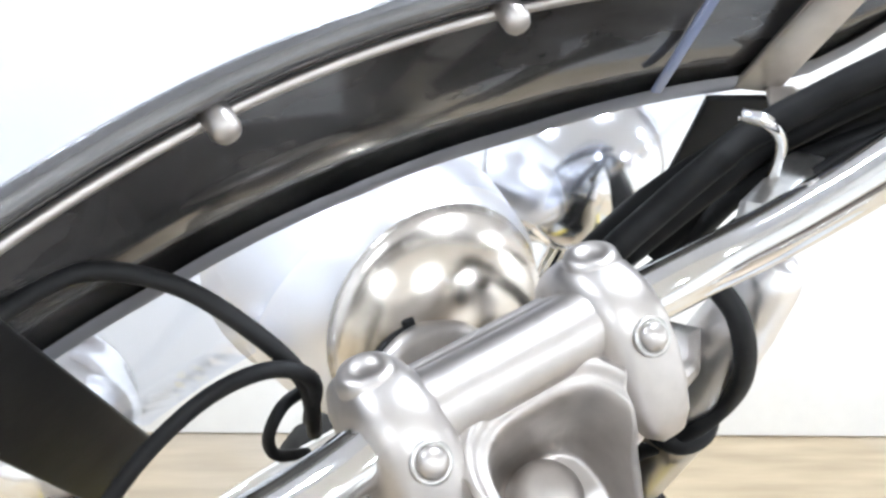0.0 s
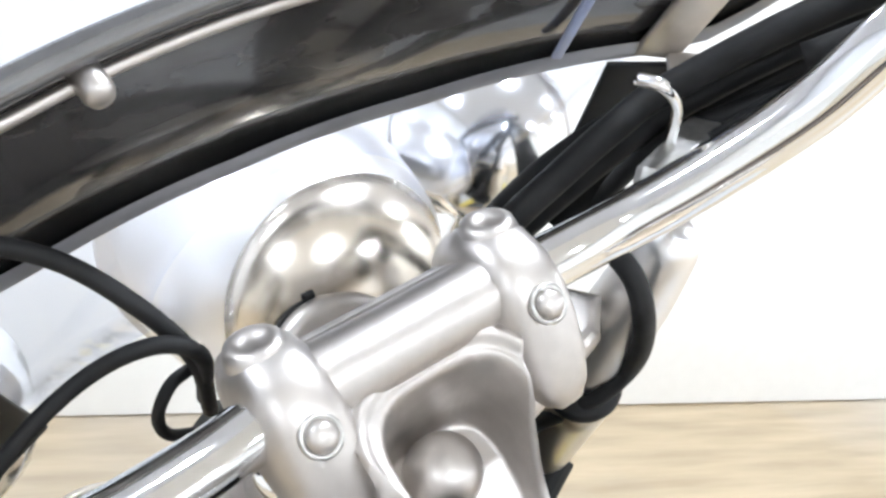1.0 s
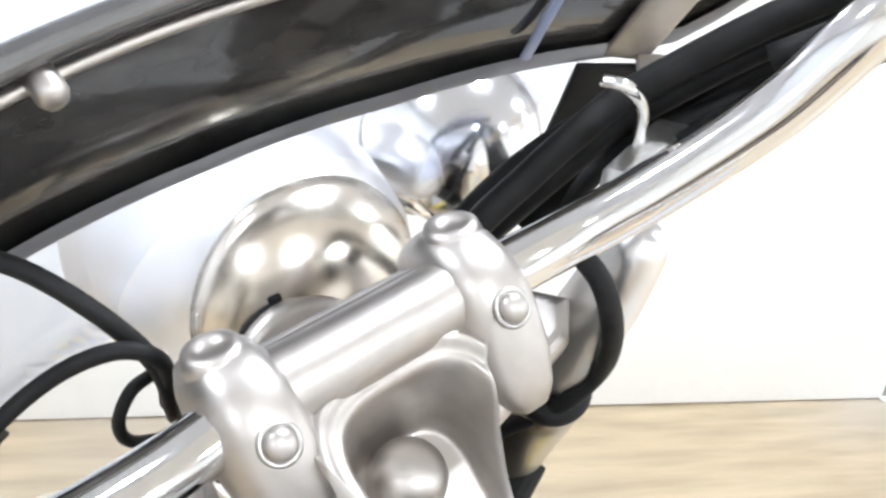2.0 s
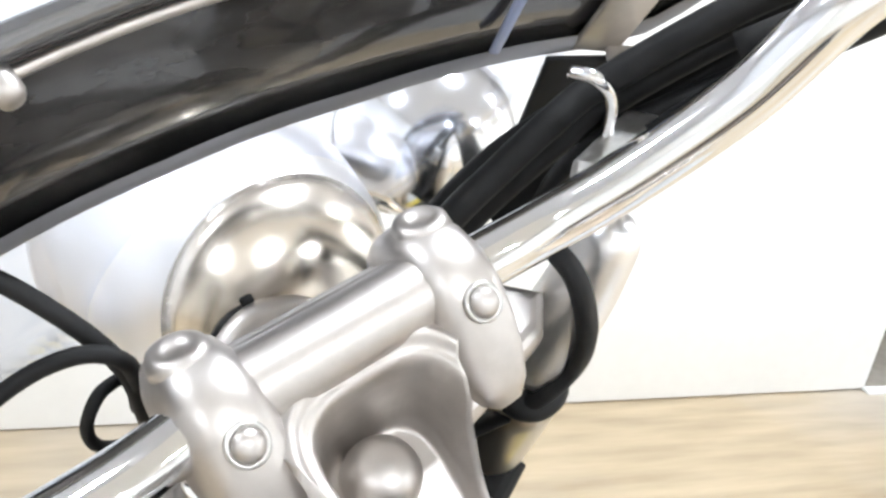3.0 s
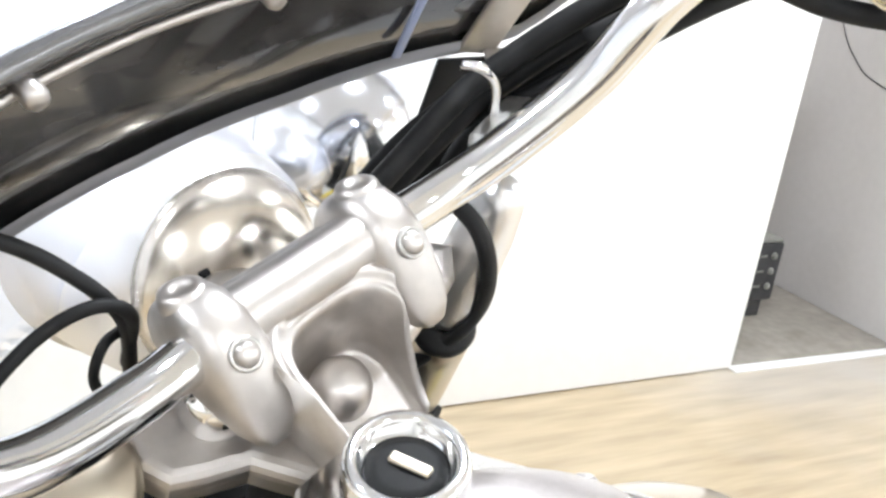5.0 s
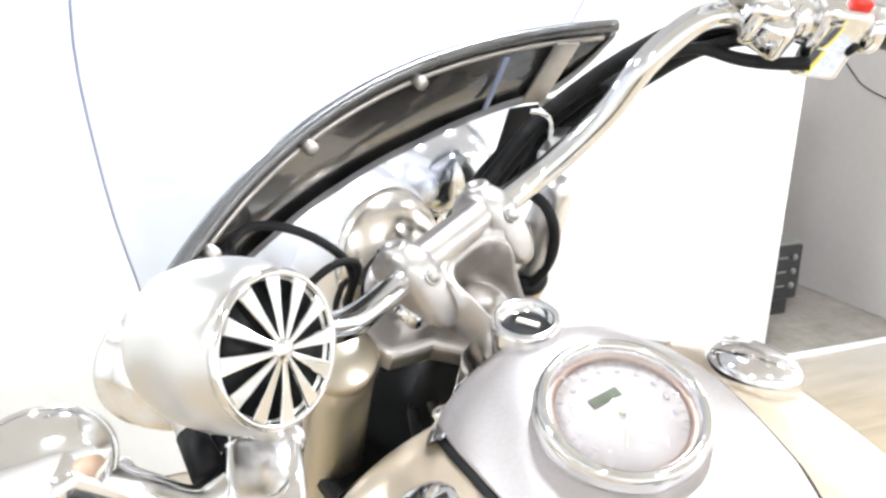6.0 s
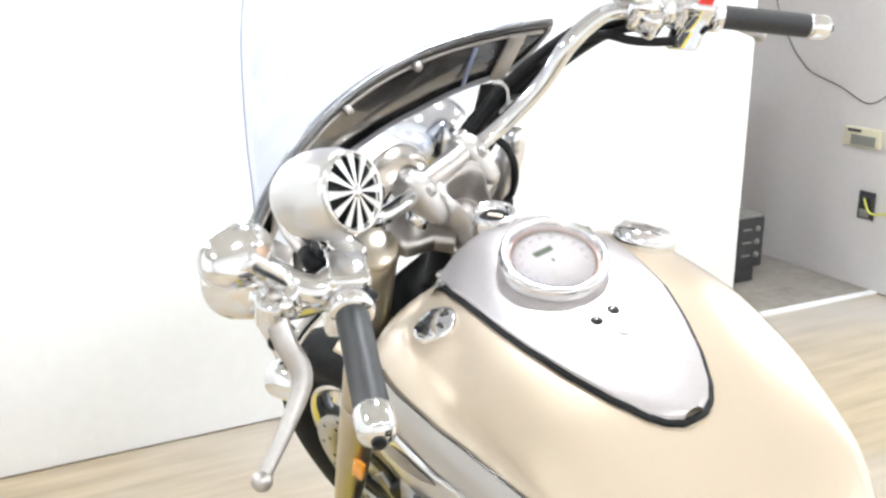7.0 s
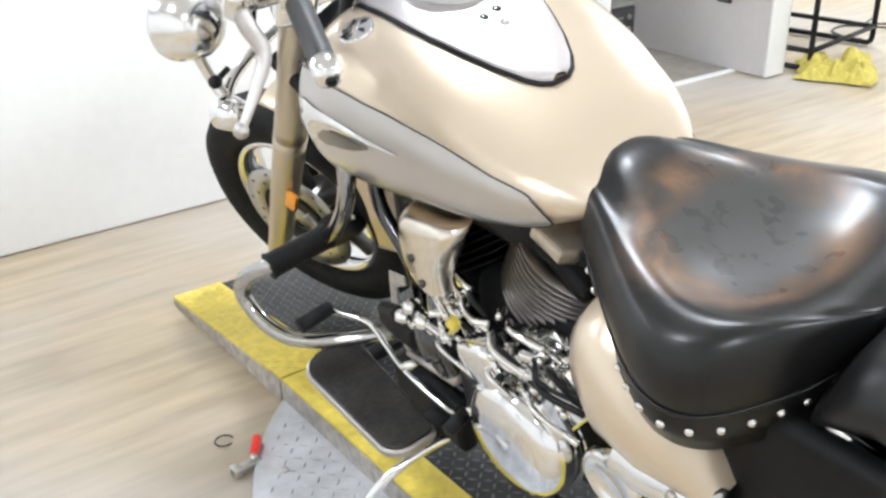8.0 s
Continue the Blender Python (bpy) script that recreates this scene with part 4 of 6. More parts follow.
def bodywork():
    for side in (1, -1):
        rows = []
        for y, zc, h, x in ((-0.385, 0.60, 0.03, 0.165), (-0.395, 0.60, 0.065, 0.19), (-0.42, 0.60, 0.09, 0.208), (-0.48, 0.595, 0.105, 0.236), (-0.55, 0.572, 0.09, 0.236), (-0.60, 0.545, 0.068, 0.218), (-0.635, 0.52, 0.045, 0.205), (-0.655, 0.505, 0.018, 0.19)):
            rows.append([Vector((side * (0.115 + (x - 0.115) * max(0.0, math.cos(a)) ** 0.85), (y + 0.385) * 0.9 - 0.41, zc + 0.04 + h * math.sin(a))) for a in np.linspace(-math.pi / 2, math.pi / 2, 15)])
        part("side_cover", skin(rows, False, False), GOLD, bike, "champagne gold painted side cover")
        part("under_seat_panel", rbox(0.04, 0.44, 0.25, pose(side * 0.135, -0.80, 0.565, 0, 0, 0), 0.018, 3), DULL_BLACK, bike, "black panel under the seat")
        part("strut", tube([(side * 0.2, -0.60, 0.42), (side * 0.2, -0.78, 0.52), (side * 0.2, -0.9, 0.6)], 0.011, 12), CHROME, bike, "chrome fender strut")
    # rear fender and wheel
    rows = []
    for a in np.linspace(radians(84), radians(185), 30):
        rows.append([Vector((0.115 * math.sin(b), -0.93 + (0.345 + 0.035 * math.cos(b)) * math.cos(a), 0.33 + (0.345 + 0.035 * math.cos(b)) * math.sin(a))) for b in np.linspace(-1.7, 1.7, 15)])
    part("rear_fender", skin(rows, False, False), GOLD, bike, "champagne gold rear fender")
    wheel(bike, pose(0, -0.93, 0.318) @ pose(0, 0, 0, 0, 90, 0), 0.318, 0.075, "rear_wheel")
    # frame, head and dark inner parts
    part("frame", join(tube([(0, 0.17, 0.98), (0, 0.06, 0.78), (0, -0.3, 0.70), (0, -0.6, 0.62), (0, -0.9, 0.55)], 0.03), tube([(0.05, 0.16, 0.86), (0.11, 0.15, 0.64), (0.12, 0.06, 0.5), (0.13, 0.06, 0.24), (0.13, -0.3, 0.19), (0.12, -0.5, 0.3), (0.1, -0.6, 0.6)], 0.014), tube([(-0.05, 0.16, 0.86), (-0.11, 0.15, 0.64), (-0.12, 0.06, 0.5), (-0.13, 0.06, 0.24), (-0.13, -0.3, 0.19), (-0.12, -0.5, 0.3), (-0.1, -0.6, 0.6)], 0.014), tube([(0.12, -0.5, 0.33), (0.12, -0.93, 0.318)], 0.022), tube([(-0.12, -0.5, 0.33), (-0.12, -0.93, 0.318)], 0.022)), BLACK_PAINT, bike, "black painted steel frame")
    part("air_duct", join(rbox(0.2, 0.34, 0.09, pose(0, -0.12, 0.70), 0.03, 3), rbox(0.16, 0.10, 0.2, pose(0, 0.09, 0.66, 15, 0, 0), 0.03, 3)), DULL_BLACK, bike, "black air box under the tank")
    part("steering_head", join(lathe([(0.0, -0.30), (0.038, -0.30), (0.040, -0.05), (0.034, -0.045), (0.0, -0.045)], 24, STEER), rbox(0.13, 0.10, 0.17, pose(0, 0.155, 0.865, 33, 0, 0), 0.02, 3), rbox(0.2, 0.05, 0.09, pose(0, 0.115, 0.89, 20, 0, 0), 0.015, 3)), DULL_BLACK, bike, "black steering head")
    part("wiring_loom", join(*(tube([(x, 0.20, 0.93), (x * 1.3, 0.13, 0.86 - 0.02 * k), (x, 0.05, 0.80), (x * 0.6, -0.05, 0.76)], 0.006, 8) for k, x in enumerate((-0.07, -0.05, 0.05, 0.075)))), RUBBER, bike, "black cables under the tank")
    for x in (-0.09, 0.09):
        part("frame_bolt", lathe([(0.0, 0.0), (0.012, 0.0), (0.011, 0.006), (0.0, 0.008)], 6, pose(x, 0.13, 0.915, 0, math.copysign(60, x), 0)), CHROME, bike)


def wheel(parent, m, radius, half, name):
    """A cast wheel about z: tyre, rim, spokes and hub."""
    prof = [(radius - 0.105, -half * 0.62), (radius - 0.085, -half * 0.86), (radius - 0.04, -half), (radius - 0.012, -half * 0.72), (radius, -half * 0.3), (radius, half * 0.3), (radius - 0.012, half * 0.72), (radius - 0.04, half), (radius - 0.085, half * 0.86), (radius - 0.105, half * 0.62)]
    tyre = part(name, lathe(prof, 72, m), TYRE, parent, "wheel with a black road tyre")
    rim = [(radius - 0.103, -half * 0.66), (radius - 0.115, -half * 0.66), (radius - 0.125, -half * 0.4), (radius - 0.135, 0), (radius - 0.125, half * 0.4), (radius - 0.115, half * 0.66), (radius - 0.103, half * 0.66)]
    part("rim", lathe(rim, 64, m), CHROME, tyre, "polished alloy rim")
    part("hub", lathe([(0.0, -half), (0.03, -half), (0.045, -half * 0.6), (0.045, half * 0.6), (0.03, half), (0.0, half)], 32, m), ALLOY, tyre)
    for k in range(5):
        part("spoke", rbox(radius - 0.15, 0.04, 0.03, m @ Matrix.Rotation(2 * math.pi * k / 5, 4, "Z") @ pose((radius - 0.15) / 2 + 0.03, 0, 0), 0.01, 3), DARK_ALLOY, tyre)
    return tyre


bodywork()


ENGINE = pose(0, -0.055, 0.06)


def engine_part(name, bm, mat, parent=None, label=""):
    return part(name, bm, mat, parent, label, ENGINE)


def engine():
    cases = engine_part("crankcase", join(rbox(0.26, 0.46, 0.20, pose(0, -0.14, 0.31), 0.04, 4), rbox(0.22, 0.26, 0.16, pose(0, -0.16, 0.44, 0, 0, 0), 0.04, 4), rbox(0.10, 0.12, 0.12, pose(-0.1, -0.2, 0.42), 0.03, 4)), DULL_BLACK, bike, "black and chrome V-twin engine")
    for y0, tilt, nm in ((0.0, 28, "front_cylinder"), (-0.135, -28, "rear_cylinder")):
        m = pose(0, y0, 0.44, -tilt, 0, 0)
        cyl = engine_part(nm, lathe([(0.0, 0.0), (0.085, 0.0), (0.085, 0.24), (0.0, 0.24)], 40, m), BLACK_METAL, bike, "black finned engine cylinder")
        for k in range(11):
            engine_part("fin", lathe([(0.06, 0.0), (0.112, 0.0), (0.114, 0.002), (0.112, 0.004), (0.06, 0.004)], 40, m @ pose(0, 0, 0.045 + 0.0135 * k)), BROWN_FIN if nm == "rear_cylinder" else BLACK_METAL, cyl)
        engine_part("head", rbox(0.20, 0.16, 0.03, m @ pose(0, 0, 0.205), 0.012, 3), DULL_BLACK, cyl, "black cylinder head")
        engine_part("rocker_cover", slab([(-0.105, -0.055), (-0.085, -0.075), (0.085, -0.075), (0.105, -0.055), (0.105, 0.04), (0.06, 0.07), (-0.06, 0.07), (-0.105, 0.04)], 0.042, m @ pose(0, 0.012 if nm == "rear_cylinder" else -0.008, 0.218) @ pose(0, 0, 0, -4, 0, 0) @ Matrix.Diagonal((1.0, 0.62, 0.7, 1.0)), 0.012, 3), BEIGE if nm == "rear_cylinder" else BLACK_METAL, cyl, "satin rocker cover")
    # folded horn cover plate: wide rolled top, narrowing downwards
    rows = []
    for k, (ya, za, yb, zb, x) in enumerate(((0.022, 0.658, -0.100, 0.672, -0.115), (0.028, 0.662, -0.106, 0.674, -0.138), (0.034, 0.655, -0.110, 0.668, -0.156), (0.040, 0.638, -0.110, 0.655, -0.165), (0.044, 0.605, -0.098, 0.630, -0.169), (0.042, 0.568, -0.078, 0.600, -0.170), (0.028, 0.545, -0.062, 0.570, -0.170), (0.010, 0.530, -0.058, 0.545, -0.170), (-0.010, 0.522, -0.068, 0.528, -0.168), (-0.040, 0.514, -0.078, 0.516, -0.164))):
        rows.append([Vector((x - 0.006 * math.sin(math.pi * t) + (0.03 * ((t - 0.85) / 0.15) ** 2 if t > 0.85 else 0.0) + (0.02 * ((0.1 - t) / 0.1) ** 2 if t < 0.1 else 0.0), ya - 0.036 + (yb - ya) * t, za + 0.026 + (zb - za) * t)) for t in np.linspace(0, 1, 17)])
    horn = part("horn_cover", skin([f + [p + Vector((0.004, 0, -0.001)) for p in f[::-1]] for f in rows]), HORN_STEEL, bike, "folded polished steel horn cover")
    for y, z, r in ((0.012, 0.580, 0.0085), (-0.008, 0.540, 0.0075)):
        part("bolt_hole", lathe([(0.0, 0.0), (r, 0.0), (r * 0.9, 0.012), (0.0, 0.012)], 14, pose(-0.168, y - 0.05, z + 0.034, 0, -90, 0)), BLACK_PAINT, horn, "dark bolt hole")
    part("bracket", slab([(0, 0), (0.05, -0.01), (0.07, -0.09), (0.045, -0.10), (0.035, -0.04), (0.0, -0.02)], 0.004, pose(-0.15, 0.05, 0.52, 90, 0, 90), 0.001, 1), STEEL_SIDE, horn, "grey bracket")
    for x, y, z, ang in ((-0.175, -0.015, 0.505, 10), (-0.18, 0.005, 0.475, -20), (-0.185, -0.055, 0.505, 40)):
        part("fitting", join(lathe([(0.0, 0.0), (0.014, 0.0), (0.015, 0.012), (0.010, 0.024), (0.0, 0.026)], 14, pose(x, y, z, ang, -60, 0)), rbox(0.02, 0.03, 0.018, pose(x, y - 0.012, z - 0.01, ang, 0, 0), 0.006)), CHROME, horn)
    # chrome covers on the left of the case
    rows = []
    for x, k in ((-0.13, 1.0), (-0.16, 1.0), (-0.195, 0.97), (-0.212, 0.9), (-0.222, 0.74), (-0.226, 0.4)):
        ring = []
        for a in np.linspace(0, 2 * math.pi, 33)[:-1]:
            ring.append(Vector((x, -0.215 + k * (0.105 - 0.01 * math.cos(a)) * math.cos(a), 0.342 + k * 0.102 * math.sin(a) * (1 - 0.10 * math.cos(a)))))
        rows.append(ring)
    gen = engine_part("generator_cover", skin(rows), CHROME, cases, "polished chrome generator cover")
    for k in range(6):
        a = 2 * math.pi * k / 6
        engine_part("cover_bolt", lathe([(0.0, 0.0), (0.008, 0.0), (0.008, 0.006), (0.0, 0.007)], 6, pose(-0.208, -0.215 + 0.09 * math.cos(a), 0.342 + 0.088 * math.sin(a), 0, -90, 0)), CHROME, gen)
    pul = engine_part("pulley_cover", slab([(-0.03, 0.075), (0.02, 0.08), (0.035, 0.05), (0.028, -0.07), (0.0, -0.085), (-0.03, -0.06)], 0.03, pose(-0.165, -0.335, 0.468, 0, 0, 0) @ pose(0, 0, 0, 0, -90, 0) @ pose(0, 0, 0, 0, 0, 180 + 55), 0.01, 3), CHROME, cases, "chrome pulley cover")
    engine_part("slot", rbox(0.004, 0.012, 0.06, pose(-0.1965, -0.345, 0.46, -35, 0, 0), 0.002), BLACK_PAINT, pul, "dark slot")
    engine_part("inset", slab([(-0.075, -0.005), (-0.03, -0.03), (0.03, -0.03), (0.075, -0.005), (0.07, 0.02), (-0.07, 0.02)], 0.006, pose(-0.196, -0.125, 0.36, 0, 0, 0) @ pose(0, 0, 0, 0, -90, 0), 0.002, 2), BLACK_PAINT, gen, "black inset panel")
    engine_part("starter_cover", rbox(0.05, 0.09, 0.09, pose(-0.185, -0.16, 0.445, -20, 0, 0), 0.02, 4), CHROME, cases, "chrome starter cover")
    engine_part("oil_filter", lathe([(0.0, 0.0), (0.036, 0.0), (0.04, 0.01), (0.04, 0.07), (0.032, 0.085), (0.0, 0.09)], 28, along((-0.12, -0.02, 0.40), (-0.25, 0.02, 0.40))), BLACK_PAINT, cases, "black round filter")
    drum = part("oil_canister", lathe([(0.0, 0.0), (0.034, 0.0), (0.038, 0.006), (0.038, 0.04), (0.034, 0.05), (0.020, 0.054), (0.018, 0.05), (0.0, 0.05)], 32, pose(-0.145, -0.085, 0.44, 0, -90, 0)), BLACK_PAINT, bike, "black round canister")
    part("canister_strap", lathe([(0.0385, 0.014), (0.0395, 0.016), (0.0395, 0.026), (0.0385, 0.028)], 32, pose(-0.145, -0.085, 0.44, 0, -90, 0)), BLACK_METAL, drum)
    part("pedal_bracket", slab([(-0.03, -0.05), (0.02, -0.06), (0.035, 0.0), (0.02, 0.05), (-0.015, 0.055), (-0.03, 0.01)], 0.03, pose(-0.165, 0.045, 0.44, 0, -90, 0), 0.010, 3), BLACK_METAL, bike, "black cast pedal bracket")
    # black plate added to fill the dark area beside the floorboard
    part("lower_filler", slab([(-0.06, -0.10), (0.05, -0.10), (0.065, -0.02), (0.05, 0.09), (-0.05, 0.10)], 0.04, pose(-0.145, 0.02, 0.27, 0, -90, 0), 0.012, 3), DULL_BLACK, bike, "black filler plate low on the engine")
    rnd = random.Random(4)
    # small chrome fittings on the top of the case
    for k in range(84):
        y = rnd.uniform(-0.36, -0.03)
        z, x = 0.475 - 0.05 * y / 0.36 * 0.6 + rnd.uniform(-0.05, 0.045), rnd.uniform(-0.20, -0.13)
        if k % 3 == 0:
            engine_part("fitting", lathe([(0.0, 0.0), (0.008, 0.0), (0.0085, 0.006), (0.006, 0.014), (0.006, 0.024), (0.0, 0.025)], 8, pose(x, y, z, rnd.uniform(-40, 40), -70, 0)), CHROME, cases)
        elif k % 3 == 1:
            engine_part("fitting", rbox(0.013, rnd.uniform(0.035, 0.075), 0.014, pose(x, y, z, rnd.uniform(-50, 20), rnd.uniform(-20, 20), rnd.uniform(-30, 30)), 0.004), CHROME, cases)
        else:
            engine_part("hose", tube([(x, y, z), (x - 0.02, y - 0.035, z + rnd.uniform(-0.01, 0.025)), (x - 0.01, y - rnd.uniform(0.06, 0.11), z - rnd.uniform(-0.01, 0.03))], rnd.choice((0.0035, 0.005, 0.0065)), 8), rnd.choice((CHROME, CHROME, BLACK_METAL)), cases)
    engine_part("yellow_mark", rbox(0.016, 0.022, 0.022, pose(-0.195, -0.105, 0.50, 20, 0, 0), 0.004), YELLOW, cases, "yellow painted plug")
    engine_part("oil_cooler", rbox(0.16, 0.03, 0.22, pose(0.0, 0.20, 0.52, 10, 0, 0), 0.008, 3), BLACK_METAL, bike, "black oil cooler")
    engine_part("exhaust_pipe", tube([(0.12, 0.02, 0.62), (0.19, 0.10, 0.5), (0.19, 0.05, 0.3), (0.17, -0.3, 0.25), (0.17, -1.1, 0.27)], 0.026), CHROME, bike, "chrome exhaust pipe")
    low = engine_part("swingarm_cover", lathe([(0.0, 0.0), (0.052, 0.0), (0.056, 0.012), (0.05, 0.024), (0.036, 0.027), (0.034, 0.02), (0.0, 0.02)], 36, pose(-0.16, -0.405, 0.368, 0, -90, 0)), CHROME, bike, "round chrome pivot cover")
    part("bracket", tube([(-0.185, -0.475, 0.505), (-0.192, -0.53, 0.522), (-0.192, -0.60, 0.538), (-0.186, -0.66, 0.552)], [0.020, 0.028, 0.028, 0.020], 14, 4, 0.5), CHROME, low, "chrome bracket")
    part("bracket_bolt", lathe([(0.0, 0.0), (0.009, 0.0), (0.0085, 0.006), (0.0, 0.008)], 8, pose(-0.205, -0.60, 0.538, 0, -90, 0)), SATIN, low)


engine()


def feet():
    """Floorboard, shifter, crash bar and stand."""
    bar = [(-0.05, 0.16, 0.84), (-0.14, 0.10, 0.835), (-0.195, 0.05, 0.785), (-0.195, 0.085, 0.70), (-0.185, 0.165, 0.605), (-0.178, 0.25, 0.535), (-0.22, 0.266, 0.527), (-0.285, 0.267, 0.526), (-0.325, 0.325, 0.49), (-0.332, 0.355, 0.43), (-0.312, 0.29, 0.368), (-0.25, 0.225, 0.345), (-0.12, 0.15, 0.33)]
    for side in (1, -1):
        guard = part("engine_guard", tube([(-side * x if side < 0 else x, y, z) for x, y, z in bar], 0.0155, 14, 6), CHROME, bike, "bent chrome engine guard")
        part("rubber_peg", tube([(side * x, 0.264, 0.527) for x in (-0.172, -0.177, -0.235, -0.292, -0.297)], [0.027, 0.0245, 0.0235, 0.0245, 0.027], 16, 3), RUBBER, guard, "black rubber highway peg")
        outline = [(0.075, 0.12)]
        n = []
        for cx, cy, a0, a1, r in ((0.028, 0.138, 0, 90, 0.022), (-0.022, 0.10, 90, 180, 0.055), (-0.022, -0.13, 180, 270, 0.045), (0.014, -0.155, 270, 360, 0.02)):
            n += [(cx + r * math.cos(radians(a)), cy + r * math.sin(radians(a))) for a in np.linspace(a0, a1, 7)]
        m = pose(-0.242 * side, 0.102, 0.283, 3, 0, -3 * side) @ Matrix.Diagonal((side, 1, 1, 1))
        board = part("floorboard", slab(n, 0.016, m, 0.005, 3), SATIN, bike, "rubber-topped rider floorboard")
        part("mat", slab([(x * 0.93, y * 0.965) for x, y in n], 0.008, m @ pose(0, 0, 0.0135), 0.003, 2), MAT, board, "worn black rubber mat")
        part("hanger", rbox(0.10, 0.03, 0.02, m @ pose(0.09, 0.10, -0.012), 0.005), BLACK_METAL, board)
        part("hanger", rbox(0.12, 0.045, 0.03, m @ pose(0.08, -0.13, -0.012), 0.006), BLACK_METAL, board)
    lever = part("shift_lever", join(tube([(-0.222, 0.23, 0.40), (-0.215, 0.20, 0.40), (-0.20, 0.13, 0.408), (-0.20, 0.084, 0.384), (-0.20, 0.041, 0.353), (-0.195, -0.03, 0.33), (-0.19, -0.084, 0.32), (-0.195, -0.12, 0.34), (-0.20, -0.15, 0.37)], 0.0052, 10), tube([(-0.20, 0.041, 0.353), (-0.17, 0.02, 0.36)], 0.009, 10)), CHROME, bike, "chrome heel-toe shift lever")
    part("toe_peg", tube([(-0.222, 0.231, 0.405), (-0.292, 0.225, 0.405)], [0.014, 0.015], 14), RUBBER, lever, "black ribbed rubber toe peg")
    part("heel_peg", tube([(-0.20, -0.15, 0.37), (-0.245, -0.155, 0.365)], [0.012, 0.012], 14), RUBBER, lever, "black rubber heel peg")
    part("linkage", join(tube([(-0.185, 0.03, 0.385), (-0.18, -0.10, 0.39)], 0.006, 8), ball(0.012, pose(-0.178, 0.03, 0.40)), ball(0.012, pose(-0.175, -0.10, 0.40))), SATIN, lever)
    ground = BIKE.inverted() @ Vector((-0.43, 0.04, 0.02))
    part("side_stand", join(tube([(-0.15, -0.02, 0.2), (-0.24, 0.0, 0.19), (-0.33, 0.015, 0.155), ground], 0.0095, 10), rbox(0.05, 0.06, 0.008, Matrix.Translation(ground), 0.003)), CHROME, bike, "chrome side stand, folded out")


feet()


# ---- steering, all in the fork's own axes ----
def steer(name, bm, mat, parent=None, label=""):
    return part(name, bm, mat, parent or bike, label, STEER)


def screen_y(x):
    return 0.193 - x * x


